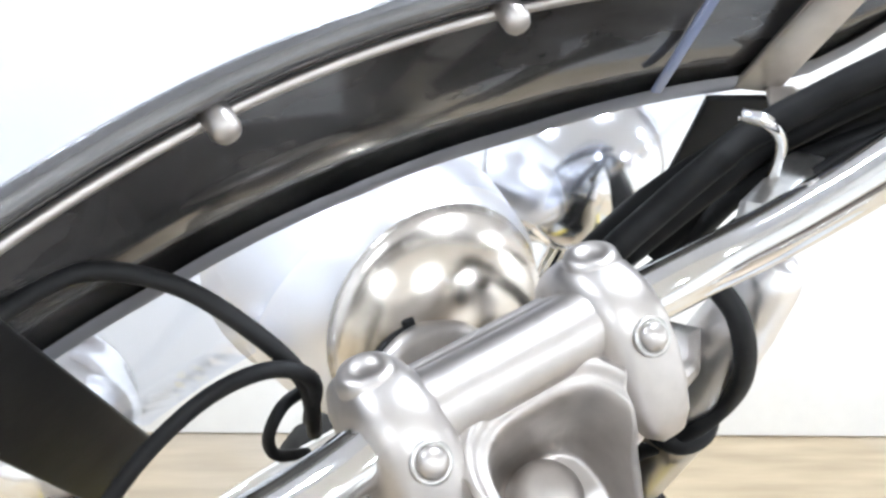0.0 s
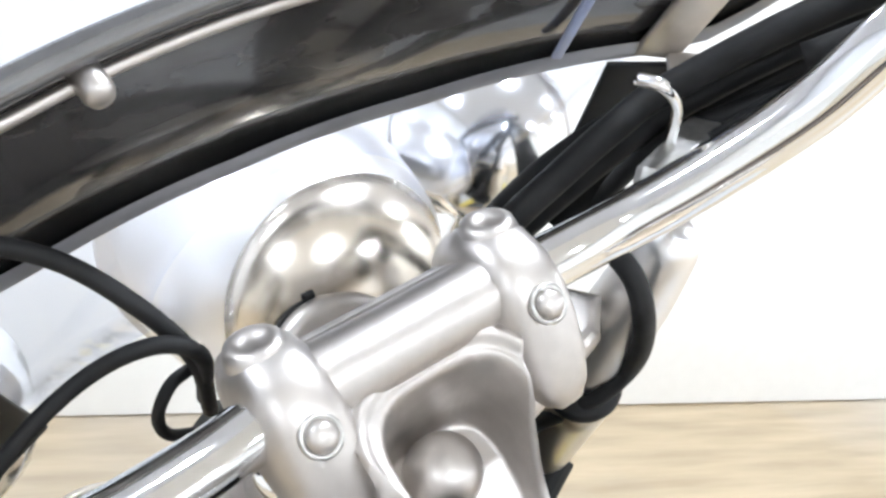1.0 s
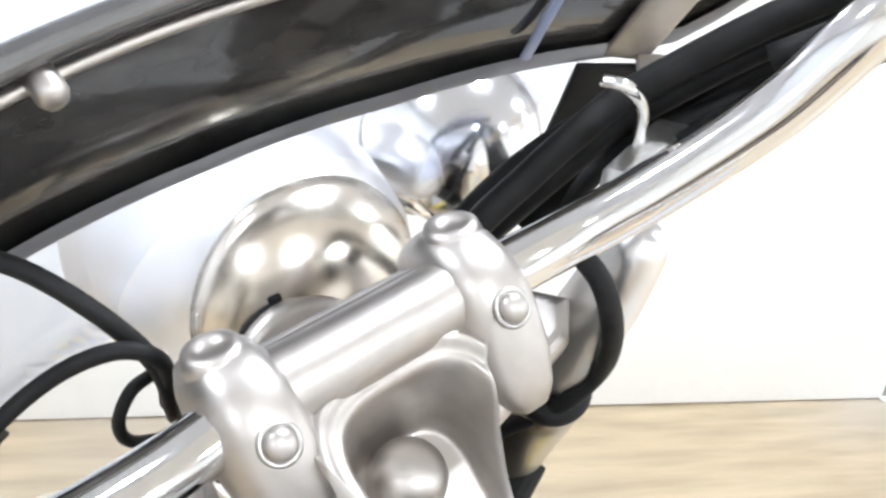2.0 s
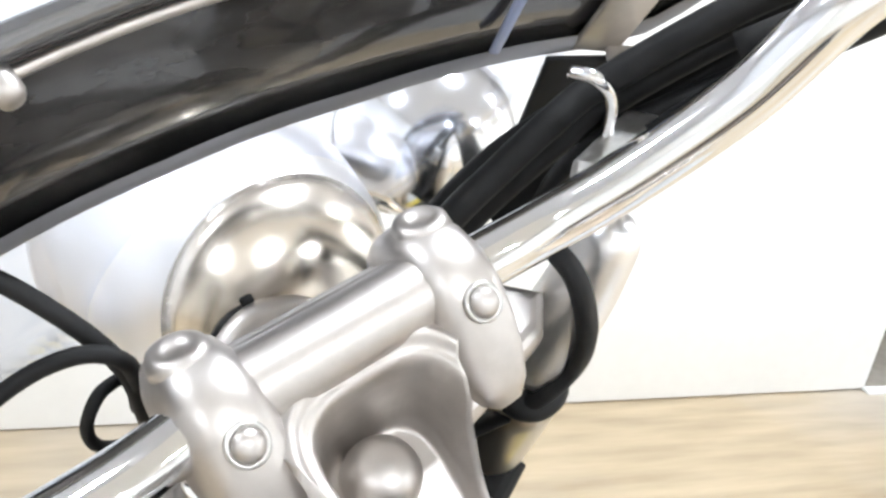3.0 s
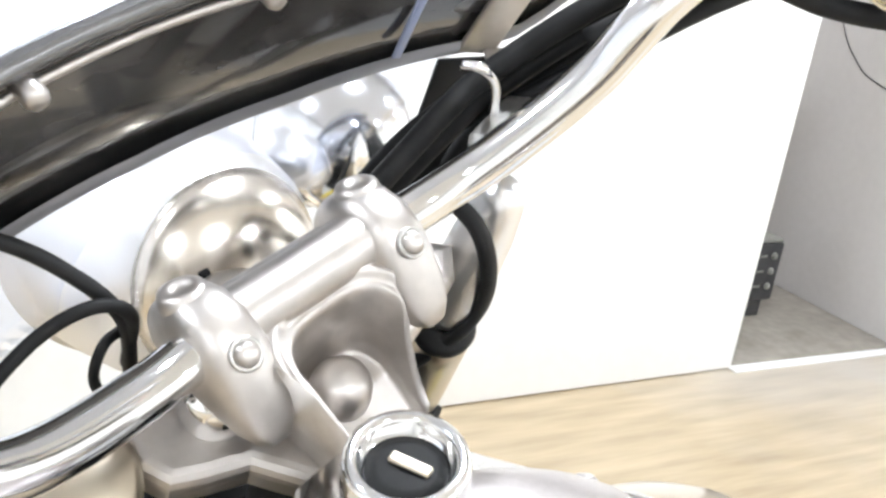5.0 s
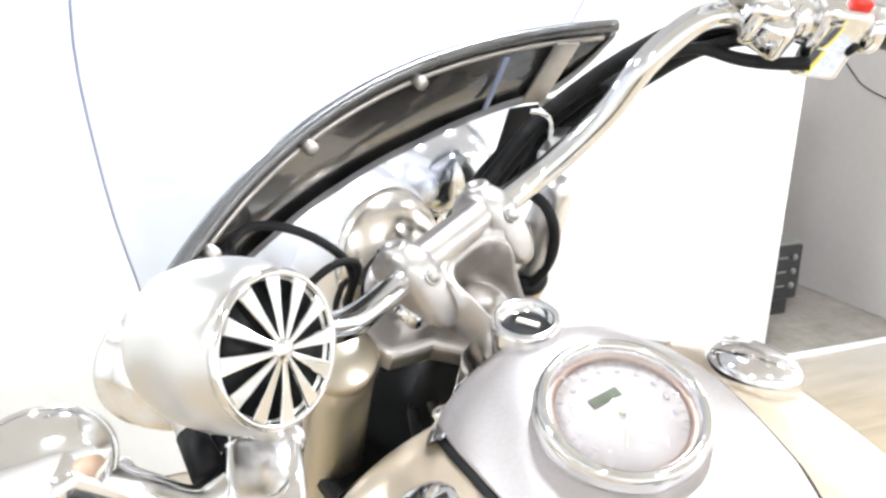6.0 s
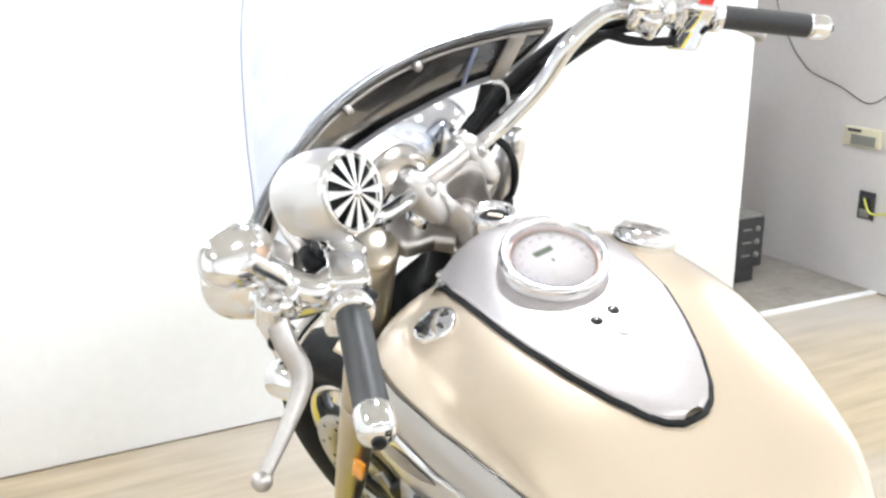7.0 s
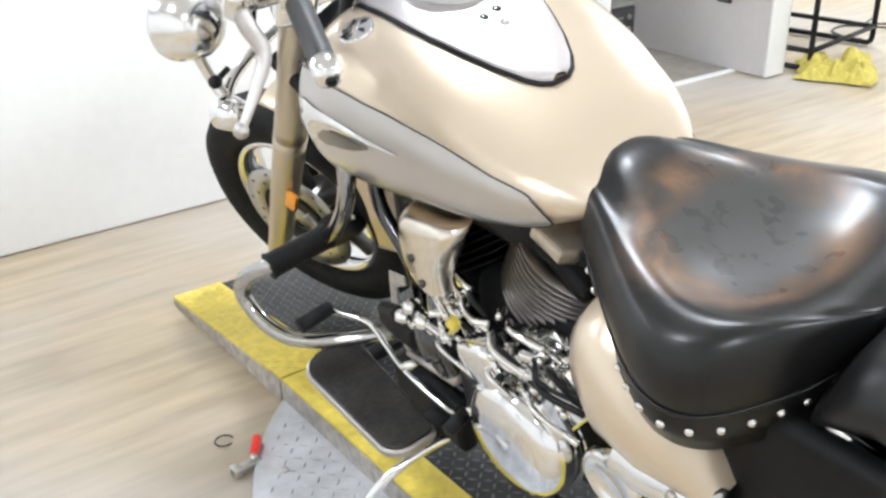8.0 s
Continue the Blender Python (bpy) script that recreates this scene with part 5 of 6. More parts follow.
def windshield():
    # clear sheet
    zs = [-0.17, -0.12, -0.06, 0.0, 0.06, 0.12, 0.2, 0.28, 0.36, 0.42, 0.47, 0.50, 0.52]
    width = {-0.17: 0.12, -0.12: 0.17, -0.06: 0.21, 0.0: 0.238, 0.06: 0.254, 0.12: 0.264, 0.2: 0.280, 0.28: 0.292, 0.36: 0.299, 0.42: 0.289, 0.47: 0.262, 0.50: 0.2, 0.52: 0.07}
    front = [[Vector((x, screen_y(x) + 0.012, z)) for x in np.linspace(-lerp(width, z), lerp(width, z), 25)] for z in zs]
    back = [[p - Vector((0, 0.0008, 0)) for p in row] for row in front]
    sheet = steer("windshield", skin([f + b[::-1] for f, b in zip(front, back)]), SCREEN, None, "clear acrylic windshield with a dark lower band")
    sheet.visible_shadow = False
    for poly in sheet.data.polygons:
        poly.use_smooth = abs(poly.normal.normalized().dot((STEER.to_3x3() @ Vector((0, 1, 0))).normalized())) > 0.3
    rim = [Vector((s * lerp(width, z), screen_y(lerp(width, z)) + 0.01, z)) for s in (-1, 1) for z in (zs[3:] if s < 0 else zs[3:][::-1])]
    steer("edge", tube(rim, 0.0008, 6, 3), EDGE, sheet, "blue-tinted polished edge")
    # dark band with a rolled upper rim
    xs = np.linspace(-0.292, 0.292, 45)
    def low(x):
        return float(np.interp(abs(x), [0, 0.1, 0.19, 0.226, 0.254, 0.275, 0.292], [-0.014, -0.009, 0.007, 0.012, 0.024, 0.05, 0.088]))
    rows = []
    for x in xs:
        y, zl = screen_y(x), low(x)
        rows.append([Vector((x, y + dy, z)) for dy, z in ((0.0, zl), (-0.004, zl + 0.004), (-0.006, 0.5 * (zl + 0.1)), (-0.004, 0.088), (-0.004, 0.1), (0.0, 0.102), (0.004, 0.1), (0.004, zl))])
    band = steer("screen_band", skin(rows), BAND, None, "glossy black band across the windshield")
    steer("upper_rim", tube([(x, screen_y(x) - 0.006, 0.103) for x in xs[::2]], 0.0065, 10, 3), BAND_RIM, band, "rolled gunmetal rim")
    steer("bright_line", tube([(x, screen_y(x) - 0.0105, 0.092) for x in xs[1:-1:2]], 0.0028, 8, 3), SATIN, band, "bright trim line")
    steer("lower_trim", skin([[Vector((x, screen_y(x) - 0.0085, low(x) - 0.001)), Vector((x, screen_y(x) - 0.0095, low(x) + 0.005)), Vector((x, screen_y(x) - 0.0078, low(x) + 0.010))] for x in xs], False, False), TRIM_GREY, band, "grey satin lower trim")
    steer("lower_rim", tube([(x, screen_y(x) - 0.005, low(x)) for x in xs[::2]], 0.003, 8, 3), BLACK_METAL, band)
    for x in (-0.065, 0.073, -0.2):
        steer("stud", lathe([(0.0, 0.0), (0.0065, 0.0), (0.0065, 0.016), (0.005, 0.019), (0.0, 0.02)], 14, along((x, screen_y(x) - 0.004, 0.095), (x * 0.9, screen_y(x) - 0.1, 0.092))), SATIN, band, "bright screw post")
    for s in (-1, 1):
        if s > 0:
            x = 0.172
            steer("strap", rbox(0.006, 0.003, 0.07, pose(x + 0.003, screen_y(x) - 0.012, 0.05, 0, 7, -24), 0.001), EDGE, band, "thin blue-grey strap")
        x = 0.232 * s
        br = steer("screen_bracket", join(rbox(0.028, 0.004, 0.088, pose(x, screen_y(x) - 0.013, 0.053, 6, 8 * s, -26 * s), 0.0015), rbox(0.026, 0.03, 0.004, pose(x + 0.006 * s, screen_y(x) - 0.028, 0.008, 20, 0, -28 * s), 0.0015)), SATIN, None, "bent bright windshield bracket")
        steer("stay", rbox(0.045, 0.004, 0.14 if s > 0 else 0.21, pose(0.222, screen_y(0.222) - 0.012, -0.062, 0, 0, -26) if s > 0 else pose(-0.164, 0.150, -0.040, 0, -12, 18), 0.0015), BLACK_METAL, br, "dark stay plate")
        if s > 0:
            steer("clip", tube([(0.136, 0.086, 0.086), (0.140, 0.076, 0.090), (0.149, 0.070, 0.079), (0.155, 0.067, 0.056), (0.158, 0.066, 0.036)], 0.0031, 10), CHROME, br, "chrome wire clip")
            block = steer("clamp_block", slab([(-0.032, -0.012), (-0.020, 0.012), (0.036, 0.014), (0.022, -0.014)], 0.020, pose(0.146, 0.062, 0.042, 62, 14, 14), 0.004, 3), ALLOY, br, "cast clamp block")
            for x in (-0.012, 0.014):
                steer("block_screw", lathe([(0.0, 0.0), (0.0048, 0.0), (0.0045, 0.003), (0.0022, 0.0036), (0.002, 0.002), (0.0, 0.002)], 14, pose(0.146, 0.062, 0.042, 62, 14, 14) @ pose(x, 0, 0.010)), CHROME, block)


windshield()


def speaker(side):
    """Chrome pod speaker on the bar, its spoked grille turned to the rider."""
    c = Vector((-0.310, -0.042, 0.291)) if side < 0 else Vector((0.270, -0.014, 0.268))
    n = Vector((0.17, -0.77, 0.61) if side < 0 else (-0.42, -0.80, 0.44)).normalized()
    m = along(c, c + n) @ (Matrix.Diagonal((0.82, 0.82, 0.97, 1)) if side < 0 else Matrix.Scale(0.89, 4))
    prof = [(0.0, -0.088), (0.020, -0.086), (0.036, -0.079), (0.046, -0.066), (0.0515, -0.048), (0.053, -0.032), (0.052, -0.016), (0.0485, -0.005), (0.0455, 0.0), (0.041, 0.002), (0.038, -0.003), (0.0, -0.004)]
    pod = steer("speaker", lathe(prof, 40, m), PEARL, None, "chrome pod speaker with a spoked grille")
    steer("cone", lathe([(0.0, -0.002), (0.0405, -0.002), (0.0405, 0.0008), (0.0, 0.0012)], 36, m), BLACK_METAL, pod, "black speaker cloth")
    steer("grille_ring", lathe([(0.0415, 0.0), (0.0465, 0.0), (0.047, 0.003), (0.0450, 0.006), (0.0420, 0.005)], 40, m), CHROME, pod, "chrome ring")
    steer("grille_hub", lathe([(0.0, 0.0), (0.009, 0.0), (0.0085, 0.007), (0.006, 0.010), (0.0, 0.011)], 24, m), CHROME, pod)
    for k in range(12):
        blade = m @ Matrix.Rotation(2 * math.pi * k / 12, 4, "Z") @ pose(0.024, 0, 0.0055, 0, 4, 0)
        steer("grille_spoke", slab([(-0.018, -0.0016), (0.0, -0.0033), (0.0185, -0.0056), (0.0185, 0.0056), (0.0, 0.0033), (-0.018, 0.0016)], 0.004, blade @ pose(0, 0, -0.002), 0.001, 2), CHROME, pod)
    foot = Vector((c.x, -0.045, 0.203))
    steer("mount", join(tube([foot, (foot + c) / 2 - n * 0.04, c - n * 0.05], 0.010, 10), rbox(0.03, 0.036, 0.036, Matrix.Translation(foot), 0.008)), CHROME, pod, "chrome clamp mount")


def handlebar():
    centre = [(-0.05, 0.051, 0.036), (0.0, 0.052, 0.036), (0.05, 0.051, 0.036)]
    left = [(-0.362, -0.102, 0.206), (-0.345, -0.08, 0.205), (-0.31, -0.03, 0.2), (-0.27, 0.012, 0.185), (-0.235, 0.03, 0.15), (-0.197, 0.036, 0.106), (-0.152, 0.035, 0.07), (-0.095, 0.044, 0.043)]
    right = [(0.096, 0.047, 0.044), (0.133, 0.038, 0.070), (0.172, 0.029, 0.110), (0.2, 0.026, 0.151), (0.236, 0.018, 0.18), (0.264, 0.002, 0.195), (0.30, -0.04, 0.204), (0.335, -0.08, 0.206), (0.357, -0.105, 0.207)]
    steer("handlebar", tube(left + centre + right, 0.0127, 16, 6), CHROME, None, "wide chrome handlebar")
    for s in (-1, 1):
        a, b = (Vector((-0.359, -0.099, 0.206)), Vector((-0.434, -0.190, 0.230))) if s < 0 else (Vector((0.355, -0.104, 0.207)), Vector((0.447, -0.199, 0.204)))
        d = (b - a).normalized()
        g = steer("grip", tube([a, a + d * 0.004, b - d * 0.004, b], [0.0150, 0.0160, 0.0160, 0.0152], 20, 3), GRIP_RUBBER, None, "black rubber grip with chrome ends")
        steer("end_cap", lathe([(0.0, 0.0), (0.0165, 0.0), (0.0175, 0.004), (0.0175, 0.022), (0.0155, 0.028), (0.010, 0.033), (0.0, 0.035)], 28, along(b - d * 0.002, b + d)), CHROME, g, "polished chrome end cap")
        steer("end_screw", lathe([(0.0, 0.0), (0.007, 0.0), (0.006, 0.004), (0.0, 0.005)], 12, along(b + d * 0.032, b + d)), BLACK_METAL, g)
        steer("collar", lathe([(0.0, 0.0), (0.0215, 0.0), (0.0225, 0.004), (0.0225, 0.012), (0.0195, 0.016), (0.0, 0.016)], 28, along(a - d * 0.013, a + d)), CHROME, g, "chrome collar")
        m = along(a - d * 0.062, a)
        sw = steer("switch_housing", join(rbox(0.044, 0.046, 0.05, m @ pose(0, 0, 0.022), 0.012, 3), rbox(0.05, 0.042, 0.078, Matrix.Translation(a - d * 0.04 + Vector((0, 0, -0.012))) @ d.to_track_quat('X', 'Z').to_matrix().to_4x4(), 0.009, 3), lathe([(0.0, 0.0), (0.02, 0.0), (0.02, 0.02), (0.0, 0.02)], 24, m @ pose(0, 0, -0.022))), CHROME, None, "chrome switch housing")
        up = Vector((0, -0.35, 0.94))
        if s > 0:
            steer("stop_switch", rbox(0.016, 0.018, 0.014, Matrix.Translation(a - d * 0.038 + up * 0.03) @ d.to_track_quat("Y", "Z").to_matrix().to_4x4(), 0.003), RED, sw, "red stop switch")
            steer("start_button", lathe([(0.0, 0.0), (0.008, 0.0), (0.007, 0.006), (0.0, 0.007)], 14, along(a - d * 0.04 + Vector((0, -0.024, -0.01)), a - d * 0.04 + Vector((0, -0.2, -0.08)))), BLACK_METAL, sw)
            rs = steer("brake_reservoir", join(rbox(0.052, 0.045, 0.04, m @ pose(0, 0, -0.05) , 0.01, 3), rbox(0.06, 0.04, 0.03, Matrix.Translation(a - d * 0.10 + Vector((0, 0.03, 0.015))), 0.008)), CHROME, None, "chrome brake fluid reservoir")
            steer("sight_glass", lathe([(0.0, 0.0), (0.008, 0.0), (0.007, 0.003), (0.0, 0.003)], 16, along(a - d * 0.11 + Vector((0, -0.026, 0)), a - d * 0.11 + Vector((0, -1, 0.3)))), BLACK_METAL, rs)
        else:
            steer("turn_switch", rbox(0.014, 0.02, 0.012, Matrix.Translation(a - d * 0.035 + Vector((0, -0.024, 0.014))), 0.003), BLACK_METAL, sw, "dark turn signal switch")
            steer("horn_button", lathe([(0.0, 0.0), (0.008, 0.0), (0.007, 0.006), (0.0, 0.007)], 14, along(a - d * 0.03 + Vector((0, -0.02, -0.012)), a - d * 0.03 + Vector((0, -0.2, -0.1)))), BLACK_METAL, sw)
            top = Vector((-0.416, -0.012, 0.262))
            up = Vector((-0.12, -0.62, 0.77)).normalized()
            oval = along(top - up * 0.006, top + up) @ Matrix.Diagonal((1.2, 0.92, 1.0, 1.0))
            perch = steer("lever_perch", join(tube([top - up * 0.006, (-0.385, -0.03, 0.218), (-0.366, -0.055, 0.206), (-0.342, -0.062, 0.205)], [0.017, 0.0155, 0.017, 0.019], 16), rbox(0.034, 0.05, 0.03, pose(-0.392, -0.036, 0.203, -25, 0, 24), 0.010, 3)), CHROME, None, "chrome clutch lever perch")
            steer("perch_cover", lathe([(0.0, -0.012), (0.022, -0.011), (0.028, -0.007), (0.0295, -0.002), (0.027, 0.004), (0.017, 0.0085), (0.0, 0.010)], 36, oval), CHROME, perch, "oval polished cover")
            steer("cover_rim", lathe([(0.0285, -0.008), (0.031, -0.006), (0.031, -0.003), (0.0285, -0.002)], 36, oval), CHROME, perch)
            steer("cover_inlay", lathe([(0.0, 0.0), (0.0095, 0.0), (0.009, 0.0016), (0.0, 0.002)], 24, oval @ pose(0.014, -0.009, 0.0068, 16, 22, 0)), AMBER_TINT, perch, "dull copper inlay")
            for px, py, pz in ((-0.412, -0.022, 0.226), (-0.402, -0.055, 0.216), (-0.378, -0.012, 0.212)):
                steer("perch_bolt", lathe([(0.0, 0.0), (0.0075, 0.0), (0.007, 0.006), (0.004, 0.009), (0.0, 0.009)], 10, along((px, py, pz), Vector((px, py, pz)) + up)), CHROME, perch)
        p = a - d * 0.045 + Vector((0.02, 0.05, -0.022)) if s > 0 else Vector((-0.404, -0.042, 0.200))
        tip = Vector((-0.503, -0.133, 0.123)) if s < 0 else Vector((0.47 * s, -0.14, 0.14))
        if s < 0:
            pv = steer("lever_pivot", join(tube([p, p.lerp(a - d * 0.03, 0.5) + Vector((-0.004, 0.006, -0.004)), a - d * 0.03], [0.014, 0.015, 0.013], 16), lathe([(0.0, -0.018), (0.0155, -0.018), (0.017, -0.014), (0.017, 0.014), (0.0155, 0.018), (0.0, 0.018)], 24, Matrix.Translation(p))), CHROME, None, "chrome lever pivot")
            steer("pivot_bolt", lathe([(0.0, 0.0), (0.007, 0.0), (0.0065, 0.006), (0.0, 0.007)], 8, Matrix.Translation(p + Vector((0, 0, 0.017)))), SATIN, pv)
            steer("rubber_boot", tube([a - d * 0.05 + Vector((-0.018, 0.02, 0.012)), a - d * 0.075 + Vector((-0.026, 0.026, 0.016))], [0.010, 0.008], 12), DULL_BLACK, pv, "black rubber boot")
            steer("cable_ferrule", tube([a - d * 0.075 + Vector((-0.026, 0.026, 0.016)), a - d * 0.11 + Vector((-0.035, 0.034, 0.01)), a - d * 0.15 + Vector((-0.03, 0.05, -0.005))], [0.007, 0.006, 0.0055], 10), SATIN, pv, "satin cable ferrule")
        steer("clutch_lever" if s < 0 else "brake_lever", join(tube([p, Vector((-0.415, -0.070, 0.185)), Vector((-0.422, -0.100, 0.168)), Vector((-0.458, -0.118, 0.147)), tip] if s < 0 else [p, p + Vector((0.035, -0.01, -0.012)), p.lerp(tip, 0.55) + Vector((0.010, 0.004, 0.0)), tip], [0.0120, 0.0120, 0.0108, 0.0082, 0.0064], 12, 6, 0.65), ball(0.0098, Matrix.Translation(tip))), SATIN, None, "polished alloy lever with a ball end")


speaker(-1)
speaker(1)
handlebar()


def clamps():
    """Handlebar clamps, top bridge and stem nut."""
    # ridged bridge that scoops down round the stem, as one height field
    def height(x, y):
        k = 3.2 if y > -0.001 else 2.0
        d = (abs(x / 0.030) ** k + abs((y + 0.001) / (0.030 if y > -0.001 else 0.09)) ** k) ** (1 / k)
        bowl = float(np.interp(d, [0, 0.8, 0.93, 1.0, 1.06, 1.14, 1.3, 1.7, 2.2], [-0.012, -0.010, -0.003, 0.018, 0.032, 0.0375, 0.041, 0.045, 0.047]))
        ridge = 0.0013 * math.sin(d * 24) * float(np.interp(d, [1.08, 1.2, 1.7, 1.9], [0, 1, 1, 0]))
        fall = float(np.interp(y, [-0.06, -0.03, 0.0], [-0.022, -0.008, 0.0])) - float(np.interp(y, [0.06, 0.068, 0.076], [0, 0.004, 0.022]))
        return bowl + ridge + fall

    rows = []
    for y in np.linspace(0.077, -0.058, 90):
        w = float(np.interp(y, [-0.058, -0.05, -0.03, 0.0, 0.03, 0.1], [0.014, 0.028, 0.035, 0.037, 0.046, 0.05]))
        xs = np.linspace(-w, min(w, float(np.interp(y, [-0.058, -0.03, 0.0, 0.02, 0.045], [0.014, 0.027, 0.031, 0.036, 0.05]))), 61)
        rows.append([Vector((x, y, height(x, y))) for x in xs] + [Vector((x, y, -0.03)) for x in xs[::-1]])
    riser = steer("clamp_bridge", skin(rows), SATIN, None, "ridged satin alloy handlebar clamp bridge")
    for s in (-1, 1):
        rows = []
        for y, w, z0, z1 in ((0.086, 0.010, 0.014, 0.026), (0.083, 0.017, 0.008, 0.038), (0.076, 0.021, 0.004, 0.048), (0.064, 0.0235, 0.002, 0.056), (0.05, 0.0245, 0.002, 0.0585), (0.034, 0.0240, 0.003, 0.054), (0.020, 0.0225, 0.006, 0.046), (0.006, 0.0195, 0.008, 0.036), (-0.006, 0.0145, 0.011, 0.026), (-0.012, 0.007, 0.014, 0.02)):
            y = y if y > 0.05 else 0.05 + (y - 0.05) * 0.84
            zc, h = (z0 + z1) / 2, (z1 - z0) / 2
            rows.append([Vector((s * 0.053 + 0.78 * w * math.copysign(abs(math.sin(a)) ** 0.7, math.sin(a)), y, zc + h * math.copysign(abs(math.cos(a)) ** 0.7, math.cos(a)))) for a in np.linspace(0, 2 * math.pi, 29)[:-1]])
        c = steer("bar_clamp", skin(rows), SATIN, None, "satin alloy handlebar clamp")
        steer("clamp_bolt", lathe([(0.0, -0.01), (0.0062, -0.01), (0.0062, 0.002), (0.0052, 0.004), (0.003, 0.005), (0.0, 0.0054)], 20, along((s * 0.053, 0.030, 0.0515), (s * 0.053, 0.006, 0.1))), SATIN, c, "domed satin bolt")
        steer("bolt_recess", lathe([(0.0062, -0.001), (0.0084, -0.001), (0.0084, 0.0012), (0.0062, 0.001)], 24, along((s * 0.053, 0.030, 0.0515), (s * 0.053, 0.006, 0.1))), ALLOY, c)
        steer("clamp_knob", lathe([(0.0, -0.012), (0.0125, -0.012), (0.013, 0.0), (0.0115, 0.004), (0.007, 0.006), (0.005, 0.004), (0.0, 0.004)], 26, along((s * 0.055, 0.072, 0.047), (s * 0.055, 0.105, 0.1))), SATIN, c, "round cap")
        steer("clamp_foot", lathe([(0.0, 0.0), (0.019, 0.0), (0.020, 0.012), (0.017, 0.018), (0.0165, 0.032), (0.0, 0.032)], 28, pose(s * 0.055, 0.04, -0.022)), CHROME, c)
    steer("bar_cover", tube([(x, 0.052, 0.036) for x in (-0.05, -0.03, 0.0, 0.03, 0.05)], [0.0175, 0.0168, 0.0165, 0.0168, 0.0175], 24, 3), SATIN, riser, "satin cover over the bar")
    # top yoke: out to both fork legs, with drooping ends
    outline = []
    for x, y in ((0.0, -0.05), (0.028, -0.046), (0.046, -0.02), (0.062, 0.004), (0.082, 0.012), (0.098, 0.02), (0.105, 0.038), (0.10, 0.058), (0.085, 0.07), (0.06, 0.074), (0.04, 0.07), (0.0, 0.066)):
        outline.append((x, y))
    slim = [(0.0, -0.05), (0.020, -0.046), (0.028, -0.02), (0.036, 0.004), (0.063, 0.010), (0.108, 0.022), (0.124, 0.040), (0.105, 0.058), (0.08, 0.068), (0.06, 0.07), (0.04, 0.07), (0.0, 0.066)]
    outline = [(-x, y) for x, y in outline[:0:-1]] + slim[:-1]
    yoke = steer("top_yoke", slab(outline, 0.028, pose(0, 0, -0.044), 0.009, 4), SATIN, None, "satin alloy top yoke")
    steer("stem_nut", lathe([(0.0, -0.016), (0.0175, -0.016), (0.017, 0.0), (0.0162, 0.005), (0.0135, 0.0105), (0.0085, 0.014), (0.0, 0.0152)], 36, pose(-0.002, 0.007, -0.008)), SATIN, None, "domed satin stem nut")


clamps()


